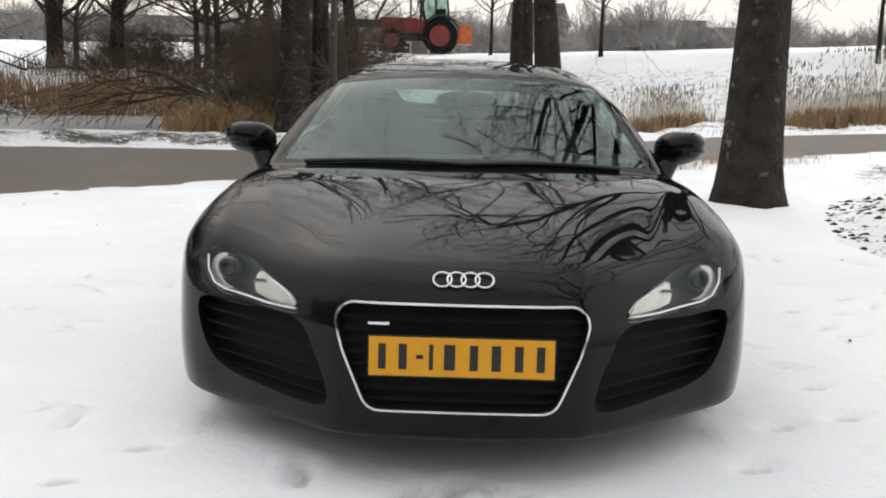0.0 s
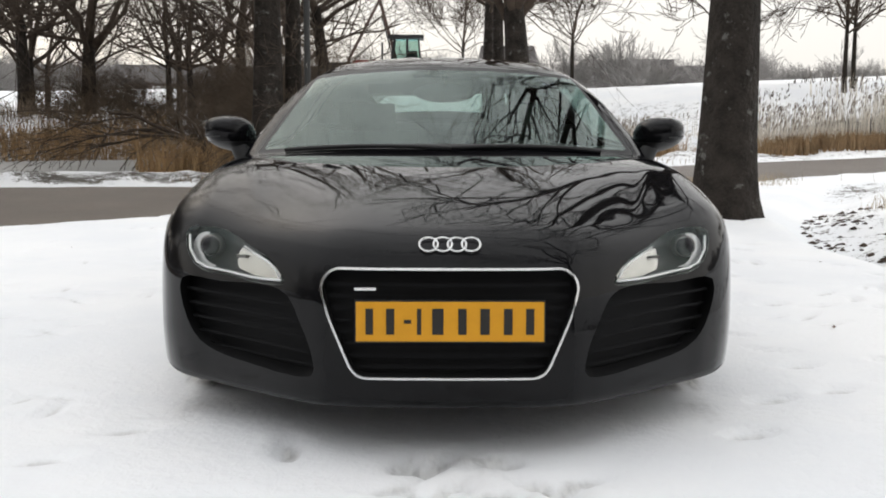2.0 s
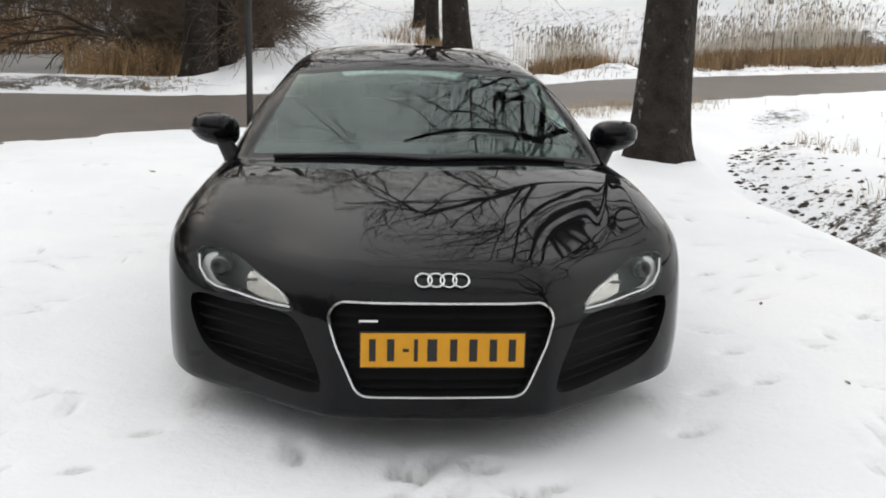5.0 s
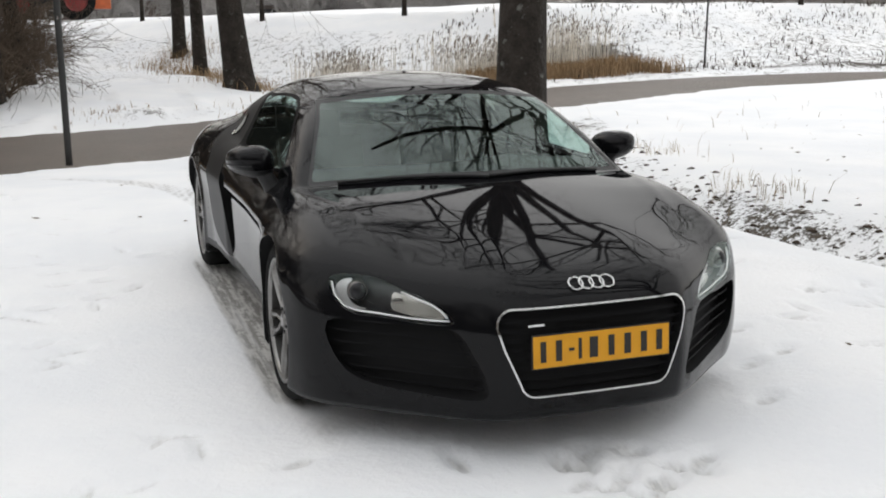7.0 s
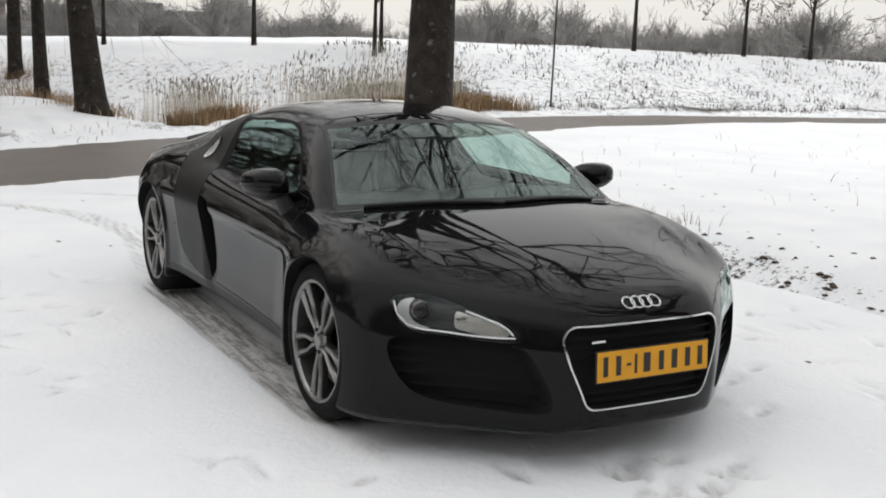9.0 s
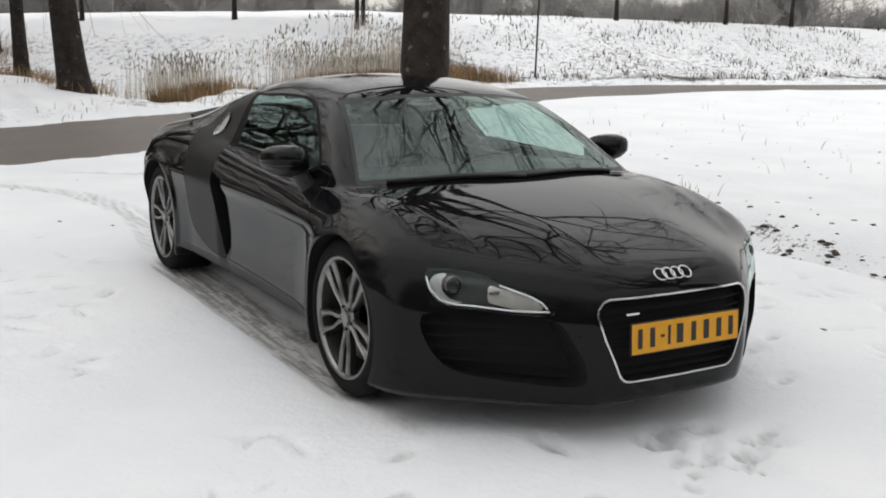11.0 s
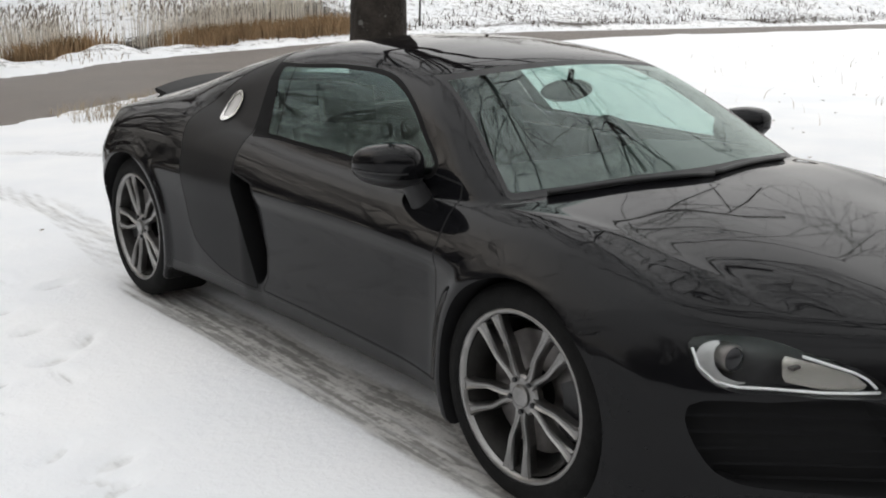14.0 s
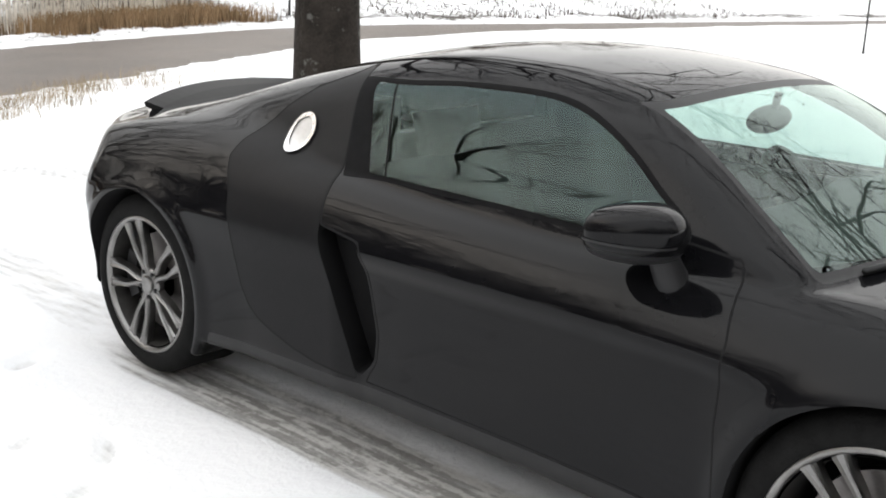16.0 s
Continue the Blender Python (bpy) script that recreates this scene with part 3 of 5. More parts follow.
# headlights
def nose_at(a, z):
    """The y at which the front of the body lies, at a half-width and a height."""
    lo, hi = -2.6, -1.2
    for _ in range(30):
        mid = (lo + hi) / 2
        inside = float(car_field(np.array([a]), np.array([mid]), np.array([z]))[0]) < 0
        lo, hi = (lo, mid) if inside else (mid, hi)
    return hi


lamp_fn = outline([(0.825, 0.615), (0.70, 0.618), (0.61, 0.583), (0.53, 0.55), (0.485, 0.494), (0.595, 0.488), (0.69, 0.496), (0.765, 0.499), (0.82, 0.54)], 0.005, 4)
hole, rest = skin.cut(rest, on_front(lamp_fn))
for some, sx in zip(sides(skin, hole), (-1, 1)):
    lamp = skin.part("headlight", some, M_LENS, car, "clear headlight with silver reflectors", 0.002)
    lamp.visible_shadow = False
    skin.recess("lamp_housing", some, M_LAMPDARK, lamp, (-0.012 * sx, 0.075, 0.0), shrink=0.96)
    for run in (((0.826, 0.598), (0.822, 0.555), (0.795, 0.518), (0.755, 0.505), (0.69, 0.502), (0.64, 0.498), (0.595, 0.495), (0.54, 0.496), (0.492, 0.499)),
                ((0.497, 0.508), (0.512, 0.53), (0.535, 0.546), (0.575, 0.562), (0.62, 0.580))):
        path = [(sx * q, nose_at(q, h) + 0.008, h) for q, h in run]
        part("light_strip", tube(bmesh.new(), path, 0.0042, 6), M_STRIP, lamp, "bright daytime light strip", smooth=True)
    buff_fn = outline([(0.655, 0.585), (0.60, 0.565), (0.535, 0.535), (0.505, 0.50), (0.60, 0.503), (0.665, 0.52)], 0.003)
    buff, _ = skin.cut(some, on_front(buff_fn))
    skin.part("indicator_reflector", buff, M_LAMPBUFF, lamp, "pale amber reflector", -0.028)
    bowl, _ = skin.cut(some, on_front(lambda a, z: np.maximum(np.hypot(a - 0.770, z - 0.560) - 0.060, -(np.hypot(a - 0.742, z - 0.566) - 0.050))))
    skin.part("reflector", bowl, M_LAMP, lamp, "silver reflector", -0.02)
    eye = look((sx * 0.748, -1.905, 0.570), (sx * 0.85, -2.6, 0.570))
    bm = lathe(bmesh.new(), [(-0.04, 0.035), (-0.004, 0.036), (0.0, 0.033), (0.002, 0.030)], 32, "z", m=eye @ pose(0, 0, 0, 180))
    part("projector_ring", bm, M_DISC, lamp, smooth=True)
    bm = bmesh.new()
    bmesh.ops.create_uvsphere(bm, u_segments=24, v_segments=14, radius=0.031)
    bmesh.ops.transform(bm, matrix=eye @ Matrix.Diagonal((1, 1, 0.6, 1)), verts=bm.verts)
    part("projector_lens", bm, material("projector_glass", (0.015, 0.015, 0.017), 0.05, spec=0.3), lamp, "dark projector lens", smooth=True)
    bm = box(bmesh.new(), (-0.016, -0.008, -0.004), (0.016, 0.006, 0.004), pose(sx * 0.632, -2.0, 0.550))
    part("bulb_holder", bm, M_DISC, lamp, bevel=0.0015)

# lower lip
lip, rest = skin.cut(rest, lambda x, y, z: np.maximum(z - 0.152, y + 1.55))
skin.part("front_lip", lip, M_DARK, car, "black front lip")
skin.part("body", rest, M_PAINT, car, "glossy black bodywork mirroring bare trees")


# ---- wheels ----
def wheel(hub_y, sx, width, tyre_r, phase):
    """One wheel, built at its place: five pairs of spokes in a rim, with a disc and a caliper behind."""
    face = 0.928
    w = new("wheel")
    w.parent = car
    w["label"] = "silver alloy wheel with five double spokes"
    w.matrix_world = pose(sx * face, hub_y, HUB_Z) @ (Matrix.Identity(4) if sx < 0 else pose(0, 0, 0, 0, 0, 180))
    r = tyre_r
    rim = 0.252
    bm = lathe(bmesh.new(), [(0.012, rim - 0.004), (0.0, rim + 0.006), (-0.004, rim + 0.025), (-0.002, r - 0.035), (0.012, r - 0.012), (0.03, r),
                             (width - 0.03, r), (width - 0.012, r - 0.012), (width, r - 0.04), (width, rim)], 64)
    part("tyre", bm, M_TYRE, w, "black low-profile tyre with snow in the tread", smooth=True)
    bm = lathe(bmesh.new(), [(0.016, rim - 0.016), (0.005, rim - 0.011), (0.001, rim - 0.004), (0.002, rim + 0.003), (0.012, rim + 0.004)], 64)
    part("rim_lip", bm, M_RIM, w, smooth=True)
    bm = lathe(bmesh.new(), [(0.014, rim - 0.021), (0.06, rim - 0.030), (width - 0.03, rim - 0.03), (width, rim - 0.004)], 64)
    part("rim", bm, M_RIMIN, w, smooth=True)
    for k in range(5):
        mid = math.radians(phase + 72 * k)
        for off in (-1, 1):
            bm = bmesh.new()
            rows = []
            for t in np.linspace(0, 1, 13):
                rad = 0.045 + t * (rim - 0.062)
                gap = 0.0095 + 0.0215 * float(step(t, 0.05, 0.55)) + 0.008 * t ** 3
                half = 0.0130 - 0.0025 * math.sin(math.pi * t) + 0.009 * t ** 6
                c, s = math.cos(mid), math.sin(mid)
                dish = 0.020 - 0.014 * t
                ring = []
                for dx, dw in ((0.034, -1.0), (0.008, -1.0), (0.0, -0.75), (0.005, -0.35), (0.005, 0.35), (0.0, 0.75), (0.008, 1.0), (0.034, 1.0)):
                    lat = off * gap + half * dw
                    ring.append(bm.verts.new((dish + dx, rad * c - lat * s, rad * s + lat * c)))
                rows.append(ring)
            for a, b in zip(rows, rows[1:]):
                for i in range(7):
                    bm.faces.new((a[i], a[i + 1], b[i + 1], b[i]))
            part("spoke", bm, M_RIM, w, smooth=False)
    bm = lathe(bmesh.new(), [(0.05, 0.060), (0.030, 0.060), (0.024, 0.054), (0.022, 0.034), (0.014, 0.032), (0.011, 0.026), (0.011, 0.0005)], 32)
    part("hub_cap", bm, M_RIM, w, smooth=False)
    for k in range(5):
        a = math.radians(54 + 72 * k)
        bm = lathe(bmesh.new(), [(0.03, 0.008), (0.016, 0.008), (0.014, 0.0005)], 6, m=pose(0, 0.049 * math.cos(a), 0.049 * math.sin(a)))
        part("wheel_bolt", bm, M_DARK, w)
    bm = lathe(bmesh.new(), [(0.085, 0.07), (0.085, 0.182), (0.118, 0.182), (0.118, 0.07)], 48)
    part("brake_disc", bm, M_DISC, w, "grey drilled brake disc")
    bm = bmesh.new()
    rows = []
    for a in np.linspace(-0.5, 0.5, 8):
        ang = a + (math.pi if hub_y < 0 else 0.0)
        rows.append([bm.verts.new((dx, rr * math.cos(ang), rr * math.sin(ang))) for dx, rr in ((0.055, 0.135), (0.055, 0.198), (0.14, 0.198), (0.14, 0.135))])
    for a, b in zip(rows, rows[1:]):
        for i in range(4):
            bm.faces.new((a[i], a[(i + 1) % 4], b[(i + 1) % 4], b[i]))
    bm.faces.new(rows[0])
    bm.faces.new(rows[-1][::-1])
    part("brake_caliper", bm, M_DARK, w, bevel=0.006)


for sx in (-1, 1):
    wheel(HUB_F, sx, 0.235, 0.326, 270)
    wheel(HUB_R, sx, 0.285, 0.332, 72)

# ---- badge rings, plate, slat badge ----
ring_y = nose_at(0.0, 0.612)
up = gradient(car_field, np.array([[0.0, ring_y, 0.612]]))[0]
lean = pose(0, ring_y, 0.612, math.degrees(math.atan2(-up[1], up[2])))
for k in range(4):
    bm = bmesh.new()
    n1, n2 = 40, 8
    grid = [[bm.verts.new(lean @ Vector((-0.060 + 0.04 * k + (0.0262 + 0.0034 * math.cos(q)) * math.cos(p), (0.0262 + 0.0034 * math.cos(q)) * math.sin(p), 0.006 + 0.003 * math.sin(q) + 0.0006 * (k % 2))))
             for q in np.linspace(0, 2 * math.pi, n2, endpoint=False)] for p in np.linspace(0, 2 * math.pi, n1, endpoint=False)]
    for i in range(n1):
        for j in range(n2):
            bm.faces.new((grid[i][j], grid[(i + 1) % n1][j], grid[(i + 1) % n1][(j + 1) % n2], grid[i][(j + 1) % n2]))
    part("badge_ring", bm, M_CHROME, car, "bright ring of the badge", smooth=True)

plate_at = pose(0, -2.332, 0.413, -4)
plate = part("number_plate", box(bmesh.new(), (-0.26, -0.004, -0.055), (0.26, 0.004, 0.055), plate_at), M_YELLOW, car, "yellow number plate with black bars of print", bevel=0.003)
bm = bmesh.new()
for lo, hi in (((-0.264, -0.003, 0.0545), (0.264, 0.006, 0.059)), ((-0.264, -0.003, -0.059), (0.264, 0.006, -0.0545)), ((-0.264, -0.003, -0.0545), (-0.2595, 0.006, 0.0545)), ((0.2595, -0.003, -0.0545), (0.264, 0.006, 0.0545))):
    box(bm, lo, hi, plate_at)
part("plate_holder", bm, M_DARK, plate)
widths = (0.040, 0.044, 0.020, 0.012, 0.060, 0.044, 0.050, 0.046, 0.044)
x = -0.243
for k, wd in enumerate(widths):
    tall = 0.005 if k == 2 else 0.036
    thin = 0.0 if k in (2, 3) else wd * 0.24
    part("print_bar", box(bmesh.new(), (x + thin, -0.0055, -tall), (x + wd - thin, -0.0035, tall), plate_at), M_INK, plate)
    x += wd + 0.0158
badge = part("grille_badge", box(bmesh.new(), (-0.03, -0.003, -0.004), (0.03, 0.003, 0.004), pose(-0.236, -2.302, 0.499)), M_CHROME, car, "small bright badge on the grille", bevel=0.001)

# ---- door mirrors ----
for sx in (-1, 1):
    def shell(x, y, z):
        u = (sx * x - 0.915) / (0.100 + 0.012 * np.clip((y + 0.74) / 0.1, -1, 1))
        w = (z - 0.899 - 0.012 * u + 0.10 * (y + 0.70)) / (0.072 - 0.012 * u)
        q = (y + 0.700) / 0.122
        return (np.maximum(np.abs(u) ** 2.6 + np.abs(w) ** 2.6 + np.abs(q) ** 2.2, 1e-6) ** (1 / 2.4) - 1) * 0.07
    v, fs = surface(lambda x, y, z: smax(shell(x, y, z), y + 0.612, 0.02), (sx * 0.915 - 0.16, -0.92, 0.79), (sx * 0.915 + 0.16, -0.58, 1.02), 0.012)
    ms = Skin(v, fs, lambda x, y, z: smax(shell(x, y, z), y + 0.612, 0.02))
    low, up = ms.cut(ms.faces, lambda x, y, z: z - 0.868)
    mirror = ms.part("door_mirror", up, M_PAINT, car, "black door mirror on a short stalk")
    ms.part("mirror_base", low, M_DARK, mirror)
    lens, _ = ms.band(up, lambda x, y, z: z - 0.890, 0.003)
    lens, _ = ms.cut(lens, lambda x, y, z: 0.93 - sx * x)
    ms.part("indicator", lens, M_DARK, mirror, "thin indicator strip", 0.002)
    bm = bmesh.new()
    tube(bm, [(sx * 0.815, -0.765, 0.735), (sx * 0.835, -0.76, 0.79), (sx * 0.87, -0.75, 0.85), (sx * 0.885, -0.745, 0.88)], [0.05, 0.040, 0.034, 0.036], 12)
    part("mirror_stalk", bm, M_DARK, mirror, smooth=True)

# ---- rear spoiler ----
bm = bmesh.new()
rows = []
for x in np.linspace(-0.57, 0.57, 25):
    e = (abs(x) / 0.57) ** 3
    z0 = 0.952 - 0.035 * (x / 0.57) ** 2 - 0.02 * e
    y0 = 1.98 - 0.14 * (x / 0.57) ** 2
    rows.append([bm.verts.new((x, y0 + dy, z0 + dz)) for dy, dz in ((-0.24, -0.012), (-0.12, 0.008), (0.0, 0.022), (0.012, 0.016), (0.0, 0.0), (-0.12, -0.018), (-0.24, -0.03))])
for a, b in zip(rows, rows[1:]):
    for i in range(7):
        bm.faces.new((a[i], a[(i + 1) % 7], b[(i + 1) % 7], b[i]))
bm.faces.new(rows[0])
bm.faces.new(rows[-1][::-1])
spoiler = part("rear_spoiler", bm, M_CARBON, car, "raised dull black rear spoiler", smooth=False)
for x in (-0.42, 0.42):
    part("spoiler_strut", box(bmesh.new(), (x - 0.02, 1.80, 0.84), (x + 0.02, 1.92, 0.93)), M_DARK, spoiler)

# ---- wipers ----
for x0, x1, dy in ((-0.62, 0.02, 0.0), (0.0, 0.60, 0.012)):
    bm = bmesh.new()
    pts = []
    for t in np.linspace(0, 1, 9):
        x = x0 + (x1 - x0) * t
        z = 0.850 + 0.012 * math.sin(math.pi * t) - 0.02 * abs(x)
        pts.append((x, float(screen_y(abs(x), z)) - 0.012 + dy * 0.2, z + 0.006))
    tube(bm, pts, 0.009, 6)
    part("wiper", bm, M_DARK, car, "black wiper lying on the cowl", smooth=True)

# ---- cabin ----
bm = bmesh.new()
rows = []
for x in np.linspace(-0.72, 0.72, 13):
    hump = 0.03 * math.exp(-((x - 0.36) / 0.16) ** 2)
    rows.append([bm.verts.new((x, y, z + hump * k)) for y, z, k in ((-1.12 + 0.3 * x * x, 0.83, 0), (-0.9, 0.845, 0.4), (-0.66, 0.845, 1), (-0.60, 0.80, 0.5), (-0.60, 0.45, 0))])
for a, b in zip(rows, rows[1:]):
    for i in range(4):
        bm.faces.new((a[i], a[i + 1], b[i + 1], b[i]))
part("dashboard", bm, M_CABIN, car, "black dashboard", smooth=True)
bm = box(bmesh.new(), (-0.74, -0.7, 0.2), (0.74, 0.62, 0.24))
box(bm, (-0.74, 0.55, 0.2), (0.74, 0.60, 0.93))
for x0, x1, z0, z1 in ((-0.56, -0.40, 0.93, 1.05), (0.40, 0.56, 0.93, 1.05), (-0.40, 0.40, 1.095, 1.145), (-0.27, 0.27, 1.145, 1.172)):
    box(bm, (x0, 0.552, z0), (x1, 0.598, z1))
for sx in (-1, 1):
    box(bm, (sx * 0.76 - 0.02, -0.9, 0.24), (sx * 0.76 + 0.02, 0.55, 0.80))
box(bm, (-0.10, -0.65, 0.24), (0.10, 0.5, 0.50))
part("cabin_tub", bm, M_CABIN, car, "black cabin trim")
for sx in (-1, 1):
    bm = bmesh.new()
    box(bm, (sx * 0.36 - 0.24, -0.28, 0.26), (sx * 0.36 + 0.24, 0.22, 0.42))
    box(bm, (sx * 0.36 - 0.23, 0.0, 0.0), (sx * 0.36 + 0.23, 0.13, 0.56), Matrix.Translation((0, 0.16, 0.36)) @ Matrix.Rotation(radians(-16), 4, "X"))
    box(bm, (sx * 0.36 - 0.11, 0.0, 0.0), (sx * 0.36 + 0.11, 0.09, 0.16), Matrix.Translation((0, 0.31, 0.88)) @ Matrix.Rotation(radians(-12), 4, "X"))
    part("seat", bm, M_CABIN, car, "black leather bucket seat", smooth=True, bevel=0.035)
wheel_at = Matrix.Translation((0.36, -0.50, 0.785)) @ Matrix.Rotation(radians(64), 4, "X")
bm = bmesh.new()
tube(bm, [wheel_at @ Vector((0.165 * math.cos(a), 0.165 * math.sin(a) if math.sin(a) > -0.8 else -0.13, 0)) for a in np.linspace(0, 2 * math.pi, 33)], 0.014, 8, caps=False)
for a in (0, math.pi, -math.pi / 2):
    tube(bm, [wheel_at @ Vector((0.03 * math.cos(a), 0.03 * math.sin(a), -0.02)), wheel_at @ Vector((0.16 * math.cos(a), (0.16 if a >= 0 else 0.13) * math.sin(a), 0))], 0.014, 6)
bmesh.ops.create_uvsphere(bm, u_segments=14, v_segments=8, radius=0.05, matrix=wheel_at)
part("steering_wheel", bm, M_CABIN, car, "black flat-bottomed steering wheel", smooth=True)
bm = bmesh.new()
bmesh.ops.create_uvsphere(bm, u_segments=20, v_segments=12, radius=1.0, matrix=Matrix.Translation((0.0, -0.565, 1.075)) @ Matrix.Diagonal((0.135, 0.032, 0.042, 1)))
tube(bm, [(0, -0.575, 1.09), (0, -0.585, 1.155)], 0.012, 8)
part("rear_view_mirror", bm, M_DARK, car, "black interior mirror", smooth=True)

# ---- ground: one sheet from the car to the horizon ----
road_near = curve([-60, -12, -8, -5.2, -4.3, -2.9, -1.8, 0.1, 2.4, 4.9, 8.4, 10.7, 13, 15.3, 20, 30, 60],
                  [-46, 0.0, 3.8, 6.55, 7.5, 8.5, 8.72, 9.1, 10.35, 11.6, 13.05, 14.0, 14.5, 14.5, 14.55, 14.6, 14.0])
road_far = curve([-60, -20, -13, -8, -4, -0.7, 1.3, 3.3, 5, 8, 10, 13.3, 17, 23, 30, 60], [-34, 4.0, 10.8, 13.0, 13.4, 13.6, 14.4, 15.1, 16.3, 17.1, 17.6, 17.9, 17.2, 16.9, 16.8, 16.2])
CREST = [(-400, 70), (-40, 56), (-8, 43), (0.5, 37.5), (4.6, 32.0), (11.8, 26.6), (20, 26), (32, 26), (60, 24), (400, 10)]
TOP = 2.1
ditch_x = curve([-40, -8, -3, 0, 3.3, 5, 8, 12], [3.9, 3.75, 3.65, 3.58, 3.38, 3.62, 4.9, 6.5])


def road_z(x):
    return np.clip(-0.25 + (x + 2) / 17 * 0.5, -0.3, 0.3)


def crest_distance(x, y):
    """Distance to the crest of the bank, negative behind it."""
    best = np.full(np.shape(x), 1e9)
    for (x0, y0), (x1, y1) in zip(CREST, CREST[1:]):
        ex, ey = x1 - x0, y1 - y0
        t = np.clip(((x - x0) * ex + (y - y0) * ey) / (ex * ex + ey * ey), 0, 1)
        d = np.hypot(x - x0 - t * ex, y - y0 - t * ey)
        side = np.where((ex * (y - y0) - ey * (x - x0)) > 0, -1.0, 1.0)
        best = np.where(d < np.abs(best), d * side, best)
    return best


def waves(x, y, scale, seed):
    """A cheap smooth noise of sines, about -1 to 1."""
    rng = np.random.default_rng(seed)
    out = 0
    for k in range(7):
        a, p, f = rng.uniform(0, 6.28), rng.uniform(0, 6.28), scale * rng.uniform(0.6, 1.7)
        out = out + np.sin((x * math.cos(a) + y * math.sin(a)) * f + p)
    return out / 4.5


STEPS = []
rng = np.random.default_rng(11)
for _ in range(150):                       # old footprints over the forecourt
    px, py = rng.uniform(-5.5, -1.3), rng.uniform(-3.0, 5.5)
    STEPS.append((px, py, rng.uniform(0, 6.3), rng.uniform(0.09, 0.16), rng.uniform(0.028, 0.042), rng.uniform(0.012, 0.024)))
for _ in range(70):
    px, py = rng.uniform(1.2, 2.8), rng.uniform(-3.2, 3.0)
    STEPS.append((px, py, rng.uniform(0, 6.3), rng.uniform(0.09, 0.15), rng.uniform(0.028, 0.042), rng.uniform(0.012, 0.024)))
for _ in range(13):                        # trodden snow before the bumper
    STEPS.append((rng.normal(0.05, 0.28), rng.uniform(-2.75, -2.15), rng.uniform(0, 6.3), rng.uniform(0.05, 0.13), rng.uniform(0.035, 0.06), rng.uniform(0.02, 0.04)))
for px, py in ((-1.84, 1.69), (-1.82, 1.4), (-1.57, 1.42), (-1.77, 1.04), (-1.53, 1.06), (-1.21, 1.7), (-1.57, 0.65), (-1.86, 0.5), (-2.09, 0.39), (-2.13, -0.14), (-1.73, -0.37), (1.42, -1.49), (1.42, -1.11), (1.76, 0.28), (-1.16, -2.29), (-0.62, -2.6), (-1.0, -2.0), (0.95, -2.0), (1.15, -1.6), (0.35, -2.45), (0.1, -2.6), (-0.15, -2.5)):
    STEPS.append((px, py, 0.4, 0.10, 0.05, 0.022))
RUT = curve([-3.0, -1.3, 1.3, 2.1, 3.4, 4.5, 5.3, 7.5, 9.0], [-0.82, -0.82, -0.82, -0.72, -0.58, -0.69, -0.94, -2.0, -3.0])


